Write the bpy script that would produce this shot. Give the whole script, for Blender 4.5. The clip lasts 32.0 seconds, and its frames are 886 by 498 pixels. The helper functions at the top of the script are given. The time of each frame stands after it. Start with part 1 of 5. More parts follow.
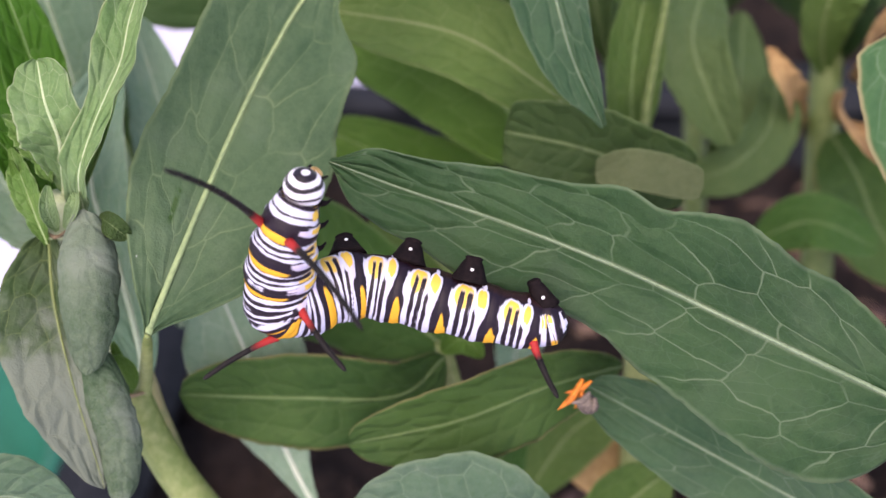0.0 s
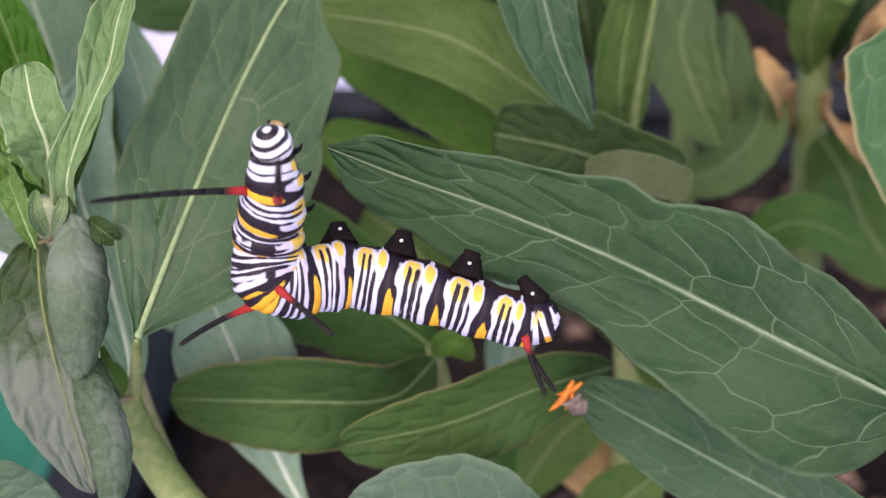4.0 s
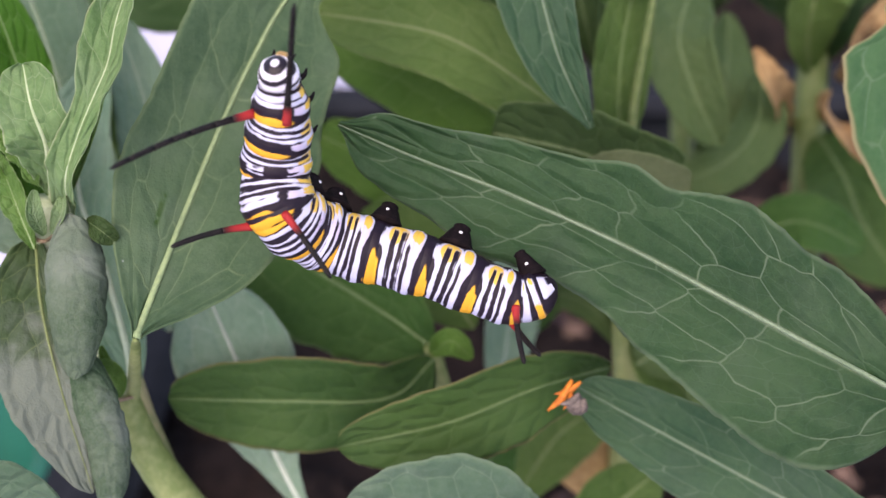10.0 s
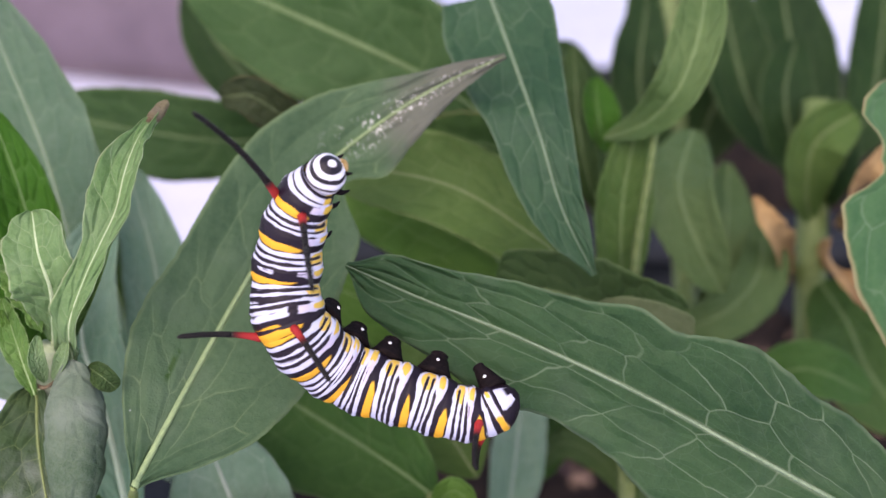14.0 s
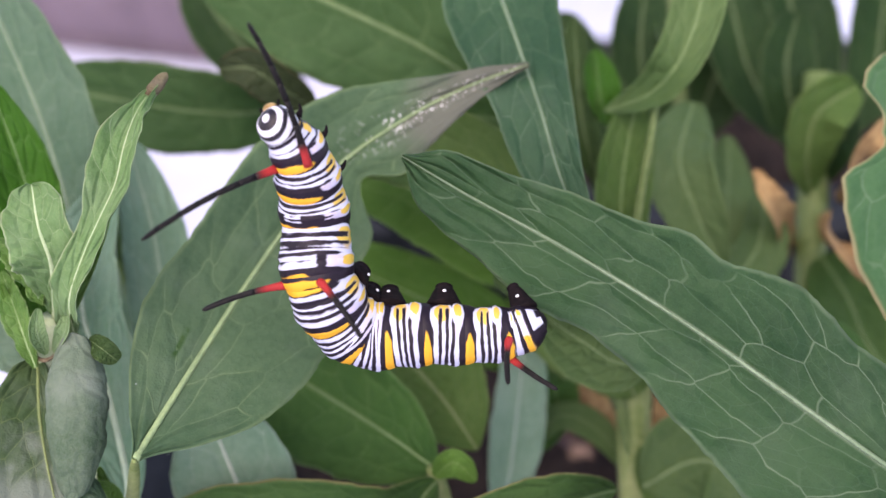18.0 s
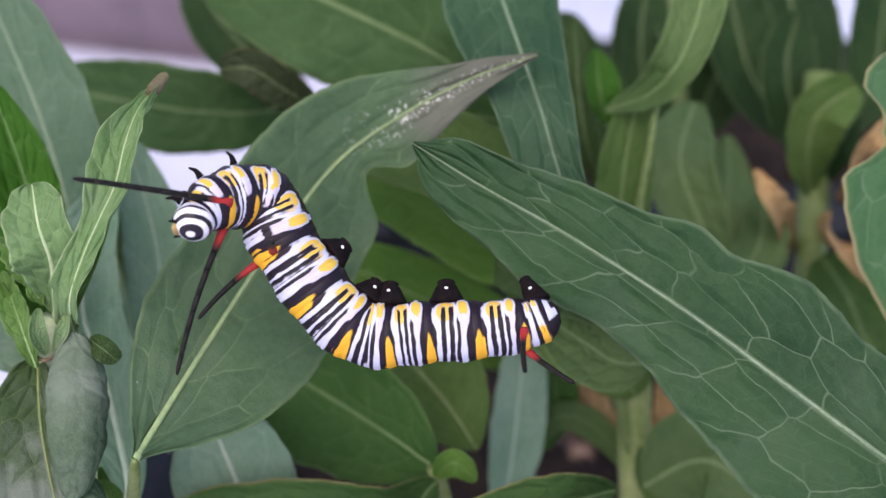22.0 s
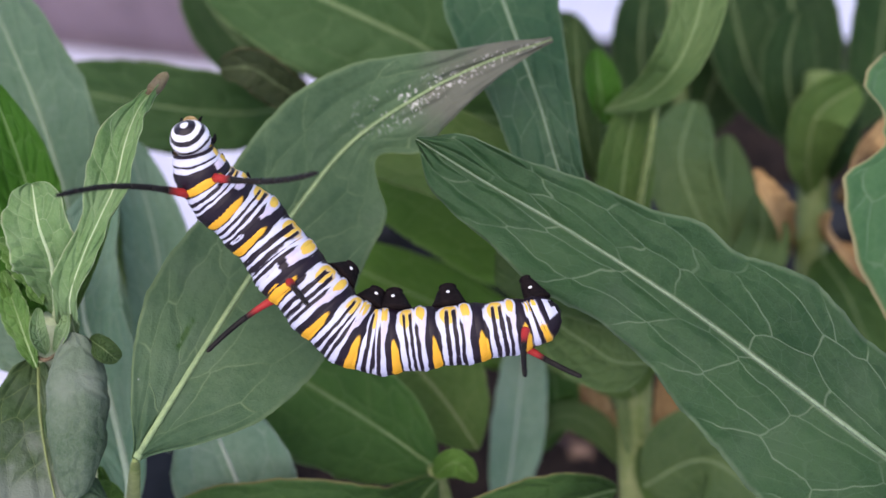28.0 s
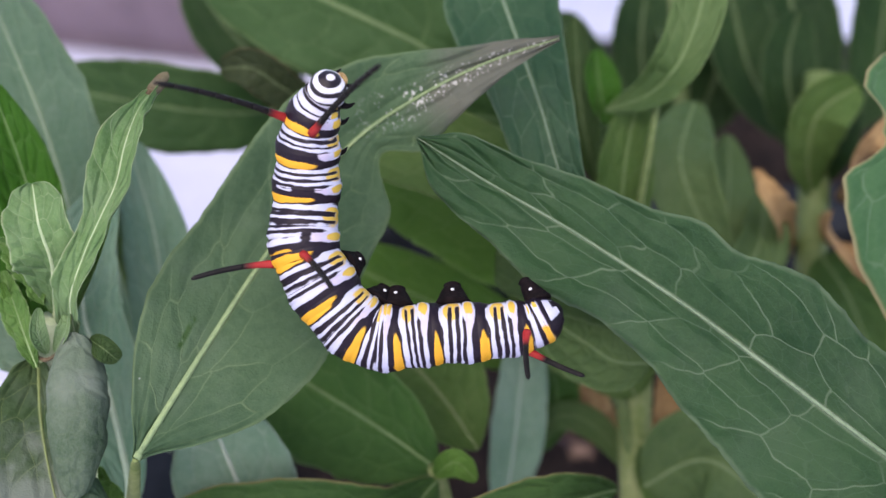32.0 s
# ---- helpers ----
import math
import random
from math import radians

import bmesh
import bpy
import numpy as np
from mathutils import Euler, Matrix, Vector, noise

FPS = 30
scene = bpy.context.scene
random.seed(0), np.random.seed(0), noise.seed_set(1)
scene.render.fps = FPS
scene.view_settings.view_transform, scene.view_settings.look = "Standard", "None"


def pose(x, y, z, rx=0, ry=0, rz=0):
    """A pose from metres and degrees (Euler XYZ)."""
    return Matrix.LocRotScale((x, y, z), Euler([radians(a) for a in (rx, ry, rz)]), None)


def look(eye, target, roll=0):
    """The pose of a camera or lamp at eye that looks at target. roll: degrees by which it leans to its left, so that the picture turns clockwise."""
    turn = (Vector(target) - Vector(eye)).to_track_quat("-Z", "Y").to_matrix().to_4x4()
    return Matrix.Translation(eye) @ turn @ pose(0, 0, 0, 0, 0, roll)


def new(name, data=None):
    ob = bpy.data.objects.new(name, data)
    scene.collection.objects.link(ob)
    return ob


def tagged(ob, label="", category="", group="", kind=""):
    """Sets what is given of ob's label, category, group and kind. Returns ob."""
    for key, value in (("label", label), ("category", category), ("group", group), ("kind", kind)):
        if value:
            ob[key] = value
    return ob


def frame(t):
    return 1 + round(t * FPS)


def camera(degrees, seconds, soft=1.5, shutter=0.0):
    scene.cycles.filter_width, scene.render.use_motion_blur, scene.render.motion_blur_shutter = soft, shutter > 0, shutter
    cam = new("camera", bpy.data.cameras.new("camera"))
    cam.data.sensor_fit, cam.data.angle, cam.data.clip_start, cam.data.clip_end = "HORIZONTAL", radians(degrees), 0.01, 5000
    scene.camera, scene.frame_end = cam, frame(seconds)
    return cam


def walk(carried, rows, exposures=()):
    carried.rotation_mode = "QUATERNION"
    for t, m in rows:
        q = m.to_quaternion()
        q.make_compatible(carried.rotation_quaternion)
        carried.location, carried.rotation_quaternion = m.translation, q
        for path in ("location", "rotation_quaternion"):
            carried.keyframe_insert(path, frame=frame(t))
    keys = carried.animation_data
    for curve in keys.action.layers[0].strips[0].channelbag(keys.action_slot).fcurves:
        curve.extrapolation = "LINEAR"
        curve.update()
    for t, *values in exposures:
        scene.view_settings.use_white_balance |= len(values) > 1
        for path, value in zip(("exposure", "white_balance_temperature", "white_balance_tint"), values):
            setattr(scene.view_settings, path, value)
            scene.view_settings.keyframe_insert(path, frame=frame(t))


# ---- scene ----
cam = camera(42, 32.0, shutter=0.4)
cam.data.dof.use_dof, cam.data.dof.focus_distance, cam.data.dof.aperture_fstop = True, 0.1195, 20
walk(cam, [
    (0, pose(0.0000, -0.1088, 0.4008, 58.99, 0, 0.44)),
    (1, pose(0.0000, -0.1088, 0.4008, 59.06, 0, 0.16)),
    (2, pose(0.0000, -0.1088, 0.4008, 59.09, 0, -0.01)),
    (3, pose(0.0000, -0.1088, 0.4008, 59.11, 0, -0.09)),
    (3.5, pose(0.0000, -0.1088, 0.4008, 59.12, 0, -0.12)),
    (5.5, pose(0.0000, -0.1088, 0.4008, 59.09, 0, -0.20)),
    (7, pose(0.0000, -0.1088, 0.4008, 59.11, 0, -0.21)),
    (9, pose(0.0000, -0.1088, 0.4008, 59.10, 0, -0.23)),
    (11, pose(0.0000, -0.1088, 0.4008, 59.09, 0, -0.23)),
    (11.5, pose(0.0000, -0.1088, 0.4008, 59.11, 0, -0.22)),
    (12, pose(0.0000, -0.1088, 0.4008, 59.42, 0, -0.32)),
    (12.5, pose(0.0000, -0.1088, 0.4008, 60.85, 0, -0.27)),
    (13, pose(0.0000, -0.1088, 0.4008, 63.59, 0, -0.22)),
    (13.5, pose(0.0000, -0.1088, 0.4008, 65.13, 0, -0.11)),
    (14, pose(0.0000, -0.1088, 0.4008, 66.36, 0, -0.04)),
    (14.5, pose(0.0000, -0.1088, 0.4008, 65.12, 0, -0.07)),
    (16.5, pose(0.0000, -0.1088, 0.4008, 65.03, 0, -0.02)),
    (18, pose(0.0000, -0.1088, 0.4008, 65.02, 0, -0.04)),
    (25, pose(0.0000, -0.1088, 0.4008, 65.01, 0, -0.01)),
    (28, pose(0.0000, -0.1088, 0.4008, 65.00, 0, -0.01)),
    (32, pose(0.0000, -0.1088, 0.4008, 65.00, 0, -0.00)),
], [(0, 1.36, 7900, 25), (1, 1.29, 7850, 25), (6, 1.2, 7700, 25), (12, 1.2, 7600, 24), (14.5, 1.16, 7500, 23), (17, 1.0, 7500, 22), (17.6, 1.18, 7500, 22), (18, 1.33, 7500, 22), (18.4, 1.18, 7400, 20), (19, 1.06, 7300, 19), (32, 1.0, 7200, 18)])

# world and sun: soft open shade
MM = 0.001
sky = bpy.data.worlds.new("sky")
scene.world = sky
sky.use_nodes = True
tree = sky.node_tree
air = tree.nodes.new("ShaderNodeTexSky")
air.sky_type, air.sun_disc, air.sun_elevation, air.sun_rotation = "NISHITA", False, radians(48), radians(-158)
tree.links.new(air.outputs[0], tree.nodes["Background"].inputs[0])
tree.nodes["Background"].inputs[1].default_value = 0.15
sun = new("sun", bpy.data.lights.new("sun", "SUN"))
sun.data.energy, sun.data.angle, sun.data.color = 1.35, radians(75), (1.0, 0.95, 0.88)
sun.matrix_world = look((-0.40, -1.02, 1.20), (0, 0, 0))


# ---- materials ----
class Nodes:
    """A small notation for node materials."""

    def __init__(self, name):
        self.mat = bpy.data.materials.new(name)
        self.mat.use_nodes = True
        self.t = self.mat.node_tree
        self.bsdf = self.t.nodes["Principled BSDF"]
        self.out = self.t.nodes["Material Output"]

    def put(self, socket, v):
        if isinstance(v, bpy.types.NodeSocket):
            self.t.links.new(v, socket)
        elif isinstance(v, (tuple, list)) and len(v) == 3 and socket.type == "RGBA":
            socket.default_value = (*v, 1)
        else:
            socket.default_value = v

    def add(self, kind, **inputs):
        n = self.t.nodes.new(kind)
        for k, v in inputs.items():
            self.put(n.inputs[k.replace("_", " ")], v)
        return n

    def m(self, op, a, b=0.0, c=0.0):
        n = self.t.nodes.new("ShaderNodeMath")
        n.operation = op
        for s, v in zip(n.inputs, (a, b, c)):
            self.put(s, v)
        return n.outputs[0]

    def near(self, x, centre, half, soft):
        """1 where x lies within half of centre, fading over soft."""
        d = self.m("ABSOLUTE", self.m("SUBTRACT", x, centre))
        return self.step(d, self.m("ADD", half, soft), half)

    def step(self, x, lo, hi):
        n = self.add("ShaderNodeMapRange", Value=x, From_Min=lo, From_Max=hi)
        n.interpolation_type = "SMOOTHSTEP"
        return n.outputs[0]

    def noise(self, scale, vector=None, detail=3.0, rough=0.55):
        n = self.add("ShaderNodeTexNoise", Scale=scale, Detail=detail, Roughness=rough)
        if vector is not None:
            self.put(n.inputs["Vector"], vector)
        return n.outputs[0]

    def mix(self, fac, a, b):
        n = self.t.nodes.new("ShaderNodeMix")
        n.data_type = "RGBA"
        self.put(n.inputs[0], fac)
        self.put(n.inputs[6], a)
        self.put(n.inputs[7], b)
        return n.outputs[2]

    def object_space(self):
        return self.add("ShaderNodeTexCoord").outputs["Object"]

    def uv(self):
        s = self.add("ShaderNodeSeparateXYZ", Vector=self.add("ShaderNodeTexCoord").outputs["UV"])
        return s.outputs[0], s.outputs[1]

    def bump(self, height, strength, distance):
        n = self.add("ShaderNodeBump", Height=height, Strength=strength, Distance=distance)
        self.put(self.bsdf.inputs["Normal"], n.outputs[0])
        return n.outputs[0]

    def set(self, **inputs):
        for k, v in inputs.items():
            self.put(self.bsdf.inputs[k.replace("_", " ")], v)
        return self.mat


RIBS = {}


def leaf_material(name, dark, light, vein, dust=0.0, gloss=0.42, thin=0.25, tip=None, ribbed=1.0, margin=(0.2, None), specks=0.0, show=0.5, midrib=None, scar=None):
    """A blade: a net of veins in two rows of cells along each half, blotches, dust and an aged tip."""
    n = Nodes(name)
    u, v = n.uv()
    a = n.m("ABSOLUTE", n.m("MULTIPLY_ADD", v, 2.0, -1.0))
    at = n.object_space()
    rnd = n.add("ShaderNodeObjectInfo").outputs["Random"]
    sway = n.m("MULTIPLY", n.m("SUBTRACT", n.noise(160, at, 2), 0.5), 0.55)
    x = n.m("ADD", n.m("SUBTRACT", n.m("MULTIPLY", u, 8.5), n.m("MULTIPLY", n.m("POWER", a, 1.3), 1.1)), n.m("MULTIPLY_ADD", rnd, 7.0, sway))
    y = n.m("ADD", n.m("MULTIPLY", n.m("POWER", a, 0.85), 2.25), n.m("MULTIPLY_ADD", n.m("LESS_THAN", v, 0.5), 31.4, n.m("MULTIPLY", sway, 0.7)))
    cell = n.add("ShaderNodeTexVoronoi", Vector=n.add("ShaderNodeCombineXYZ", X=x, Y=y).outputs[0], Scale=1.0, Randomness=0.62)
    cell.voronoi_dimensions, cell.feature = "2D", "DISTANCE_TO_EDGE"
    edge = cell.outputs["Distance"]
    fine = n.add("ShaderNodeTexVoronoi", Vector=n.add("ShaderNodeCombineXYZ", X=n.m("MULTIPLY", x, 3.0), Y=n.m("MULTIPLY", y, 3.0)).outputs[0], Scale=1.0)
    fine.voronoi_dimensions, fine.feature = "2D", "DISTANCE_TO_EDGE"
    inner = n.step(a, 0.97, 0.80)
    patchy = n.step(n.noise(110, at, 2), 0.28, 0.62)
    main = n.m("MULTIPLY", n.m("MULTIPLY", n.step(edge, 0.024, 0.005), inner), n.m("MULTIPLY_ADD", patchy, 0.85, 0.15))
    net = n.m("MULTIPLY", n.m("MULTIPLY", n.step(fine.outputs["Distance"], 0.05, 0.01), inner), n.m("MULTIPLY", patchy, 0.16))
    lines = n.m("MAXIMUM", main, net)
    pillow = n.step(edge, -0.02, 0.30)
    rib = n.step(a, 0.05, 0.012)
    blotch = n.noise(70, at, 4)
    grain = n.m("ADD", n.m("MULTIPLY", n.noise(1100, at, 3, 0.6), 0.55), n.m("MULTIPLY", n.noise(4200, at, 2), 0.45))
    tone = n.m("ADD", n.m("MULTIPLY", n.m("SUBTRACT", blotch, 0.5), 2.6), n.m("ADD", n.m("MULTIPLY", rnd, 0.4), n.m("MULTIPLY", n.m("SUBTRACT", grain, 0.5), 2.2)))
    col = n.mix(n.m("ADD", tone, 0.3), dark, light)
    col = n.mix(n.m("MULTIPLY", lines, show * 0.56), col, vein)
    col = n.mix(n.m("MULTIPLY", rib, 0.5 * min(ribbed, 1.0) if midrib != 0 else 0.0), col, vein)
    col = n.mix(n.m("MULTIPLY", n.step(a, 0.93, 0.985), margin[0]), col, margin[1] or vein)
    if scar:
        worn = n.m("MULTIPLY", n.near(n.m("ADD", u, n.m("MULTIPLY", sway, 0.05)), scar[0], 0.022, 0.012), n.near(n.m("MULTIPLY_ADD", sway, 0.10, v), scar[1], 0.008, 0.022))
        col = n.mix(n.m("MULTIPLY", worn, n.step(n.noise(600, at, 3), 0.30, 0.5)), col, (0.022, 0.068, 0.012))
    if dust:
        spots = n.step(n.noise(130, at, 5), 0.48, 0.72)
        col = n.mix(n.m("MULTIPLY", spots, dust), col, (0.30, 0.33, 0.30))
    if tip:
        lo, hi, hue, fleck, uneven = tip
        aged = n.step(n.m("ADD", n.m("ADD", u, n.m("MULTIPLY", n.m("GREATER_THAN", v, 0.5), 0.07)), n.m("MULTIPLY", n.m("SUBTRACT", n.noise(95, at, 5, 0.62), 0.5), uneven)), lo, hi)
        col = n.mix(n.m("MULTIPLY", aged, 0.75), col, hue)
        flecks = n.m("MULTIPLY", n.step(n.m("MULTIPLY_ADD", n.noise(2300, at, 2), 0.7, n.m("MULTIPLY", n.noise(400, at, 2), 0.3)), 0.56, 0.62), n.m("MULTIPLY", n.near(a, 0.06, 0.10, 0.34), n.step(u, lo - 0.14, lo + 0.02)))
        col = n.mix(n.m("MULTIPLY", flecks, fleck), col, (0.62, 0.62, 0.58))
    if specks:
        dots = n.add("ShaderNodeTexVoronoi", Vector=at, Scale=260.0)
        few = n.m("GREATER_THAN", n.add("ShaderNodeSeparateColor", Color=dots.outputs["Color"]).outputs[0], 0.62)
        col = n.mix(n.m("MULTIPLY", n.m("MULTIPLY", few, n.step(dots.outputs["Distance"], 0.034, 0.02)), specks), col, (0.6, 0.62, 0.58))
    relief = n.m("ADD", n.m("ADD", n.m("MULTIPLY", pillow, 0.62 * ribbed), n.m("MULTIPLY", lines, 0.12)), n.m("ADD", n.m("MULTIPLY", grain, 0.6), n.m("MULTIPLY", n.noise(160, at, 3), 1.2)))
    n.bump(relief, 0.6, 0.0006)
    n.set(Base_Color=col, Roughness=n.m("MULTIPLY_ADD", grain, 0.2, gloss), Specular_IOR_Level=0.15)
    glow = n.add("ShaderNodeBsdfTranslucent", Color=n.mix(0.5, col, (0.25, 0.42, 0.05)))
    both = n.add("ShaderNodeMixShader", Fac=thin)
    n.put(both.inputs[1], n.bsdf.outputs[0])
    n.put(both.inputs[2], glow.outputs[0])
    n.put(n.out.inputs[0], both.outputs[0])
    soft = [tuple(light[k] + (vein[k] - light[k]) * w for k in range(3)) for w in ((midrib or show) * 0.7, (midrib or show) * 1.35)]
    RIBS[n.mat] = plain(name + "_midrib", soft[0], soft[1], 220, 0.55)
    return n.mat


def plain(name, a, b, scale, rough=0.6, bump=0.3, depth=0.0005, fine=8.0, shine=0.3):
    n = Nodes(name)
    at = n.object_space()
    big = n.noise(scale, at, 4)
    small = n.noise(scale * fine, at, 3)
    fac = n.step(n.m("ADD", n.m("MULTIPLY", big, 0.6), n.m("MULTIPLY", small, 0.4)), 0.32, 0.68)
    n.bump(n.m("ADD", n.m("MULTIPLY", big, 0.5), small), bump, depth)
    return n.set(Base_Color=n.mix(fac, a, b), Roughness=rough, Specular_IOR_Level=shine)


VEIN = (0.30, 0.40, 0.19)
PALE = (0.30, 0.39, 0.26)
PINKISH = (0.22, 0.12, 0.09)
BLUE_GREEN = leaf_material("leaf_blue_green", (0.013, 0.045, 0.018), (0.033, 0.080, 0.033), PALE, 0.04, 0.40, specks=0.8, ribbed=1.7, show=0.47, midrib=0.42)
WITHERED = leaf_material("leaf_withering", (0.036, 0.080, 0.041), (0.072, 0.128, 0.067), VEIN, 0.06, 0.45, 0.2, (0.74, 0.90, (0.14, 0.13, 0.118), 0.8, 0.3), specks=0.5, show=0.45, midrib=0.62, scar=(0.205, 0.34))
SPROUT = leaf_material("leaf_sprout", (0.094, 0.196, 0.068), (0.182, 0.303, 0.132), (0.46, 0.54, 0.34), 0.1, 0.5, 0.3, margin=(0.6, None), show=0.7)
SPROUT_DEEP = leaf_material("leaf_sprout_deep", (0.055, 0.150, 0.028), (0.120, 0.230, 0.062), (0.40, 0.50, 0.26), 0.08, 0.5, 0.3, margin=(0.5, None), show=0.7)
BRIGHT = leaf_material("leaf_bright", (0.060, 0.150, 0.023), (0.100, 0.210, 0.041), VEIN, 0, 0.45, 0.3)
VIVID = leaf_material("leaf_vivid", (0.022, 0.100, 0.008), (0.042, 0.145, 0.015), VEIN, 0, 0.45, 0.3, show=0.35)
TEAL = leaf_material("leaf_teal", (0.026, 0.073, 0.037), (0.052, 0.111, 0.057), PALE, 0.05, show=0.4)
CHEWED = leaf_material("leaf_chewed", (0.033, 0.105, 0.041), (0.069, 0.158, 0.069), PALE, 0.05, margin=(0.75, (0.36, 0.30, 0.17)))
PALE_TEAL = leaf_material("leaf_pale_teal", (0.055, 0.117, 0.069), (0.100, 0.167, 0.110), PALE, 0.15)
PALE_UPRIGHT = leaf_material("leaf_pale_upright", (0.120, 0.235, 0.155), (0.195, 0.315, 0.225), (0.46, 0.54, 0.40), 0.1, show=0.65)
GREEN = leaf_material("leaf_green", (0.026, 0.072, 0.018), (0.054, 0.114, 0.031), VEIN, margin=(0.6, (0.24, 0.19, 0.09)), show=0.25)
DULL = leaf_material("leaf_dull_green", (0.028, 0.074, 0.021), (0.058, 0.119, 0.043), VEIN, show=0.35)
MID = leaf_material("leaf_mid_green", (0.025, 0.088, 0.018), (0.055, 0.134, 0.032), VEIN, show=0.4)
# background leaves: the shade of foliage overhead is put into this green
SHADED = leaf_material("leaf_shaded_green", (0.007, 0.026, 0.006), (0.016, 0.044, 0.011), VEIN, 0, 0.5, 0.12, show=0.2)
DARK_BROWN = leaf_material("leaf_brown_green", (0.020, 0.034, 0.014), (0.040, 0.054, 0.024), VEIN, show=0.15, margin=(0.8, (0.10, 0.055, 0.035)))
OLIVE = leaf_material("leaf_olive", (0.050, 0.110, 0.022), (0.095, 0.165, 0.046), (0.38, 0.42, 0.22), show=0.3)
OLIVE_PALE = leaf_material("leaf_olive_pale", (0.062, 0.119, 0.040), (0.101, 0.163, 0.060), VEIN, show=0.4)
LIME = leaf_material("leaf_lime", (0.050, 0.112, 0.024), (0.084, 0.150, 0.040), VEIN, show=0.4)
SAGE = leaf_material("leaf_sage", (0.060, 0.118, 0.040), (0.105, 0.168, 0.066), VEIN, show=0.4)
DEEP_TEAL = leaf_material("leaf_deep_teal", (0.018, 0.058, 0.030), (0.038, 0.092, 0.046), PALE, 0.05, specks=0.5, show=0.45, midrib=0.4)
DRIED_OLIVE = leaf_material("leaf_dried_olive", (0.080, 0.108, 0.050), (0.125, 0.150, 0.080), VEIN, 0, 0.6, 0.25, None, 0.0, show=0.2)
DUSTY_DEEP = leaf_material("leaf_dusty_deep", (0.024, 0.055, 0.019), (0.054, 0.090, 0.038), (0.22, 0.27, 0.10), 0.15, 0.55, 0.1, (0.32, 0.62, (0.155, 0.18, 0.155), 0.0, 1.5), show=0.6)
PALER = leaf_material("leaf_paler_teal", (0.183, 0.317, 0.220), (0.293, 0.427, 0.317), (0.60, 0.66, 0.56), 0.1, show=0.7)
GREY_ROLL = leaf_material("leaf_grey_rolled", (0.034, 0.072, 0.036), (0.108, 0.148, 0.104), VEIN, 0.3, 0.65, 0.1, None, 0.8, show=0.12, midrib=0)
DEEP = leaf_material("leaf_deep_green", (0.024, 0.056, 0.016), (0.046, 0.085, 0.028), VEIN, show=0.25)
BROWNED = leaf_material("leaf_browned", (0.09, 0.060, 0.035), (0.22, 0.20, 0.12), PINKISH, 0.2, 0.7, 0.1, None, 0.0, show=0.2)
STEM = plain("stem_green", (0.13, 0.185, 0.055), (0.25, 0.29, 0.12), 120, 0.5)
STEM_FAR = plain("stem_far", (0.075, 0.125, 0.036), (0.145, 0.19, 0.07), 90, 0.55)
STEM_PALE = plain("stem_pale", (0.27, 0.35, 0.19), (0.42, 0.49, 0.33), 150, 0.55)
STEM_TAN = plain("stem_tan", (0.20, 0.23, 0.10), (0.36, 0.30, 0.17), 90, 0.6)
JOINT = plain("joint_pink", (0.16, 0.11, 0.07), (0.30, 0.23, 0.15), 420, 0.7)
SOIL = plain("soil", (0.009, 0.008, 0.009), (0.040, 0.029, 0.026), 45, 0.95, 1.0, 0.006, shine=0.04)
FLOOR = plain("floor_pale", (0.52, 0.53, 0.68), (0.62, 0.63, 0.78), 6, 0.7, 0.2, 0.001)
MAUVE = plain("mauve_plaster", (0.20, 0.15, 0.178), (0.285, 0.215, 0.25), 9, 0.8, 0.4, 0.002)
BLACK_PLASTIC = plain("black_plastic", (0.009, 0.011, 0.015), (0.022, 0.025, 0.032), 40, 0.7, 0.15, shine=0.05)
GREEN_PLASTIC = plain("green_plastic", (0.0, 0.080, 0.050), (0.004, 0.115, 0.075), 30, 0.35, 0.1)
DRY = plain("dry_leaf", (0.20, 0.11, 0.045), (0.42, 0.27, 0.12), 90, 0.8, 0.6)
SEED = plain("seed_grey", (0.05, 0.04, 0.036), (0.21, 0.17, 0.15), 700, 0.8)
ORANGE = plain("orange_petal", (0.36, 0.085, 0.012), (0.72, 0.23, 0.025), 200, 0.5)


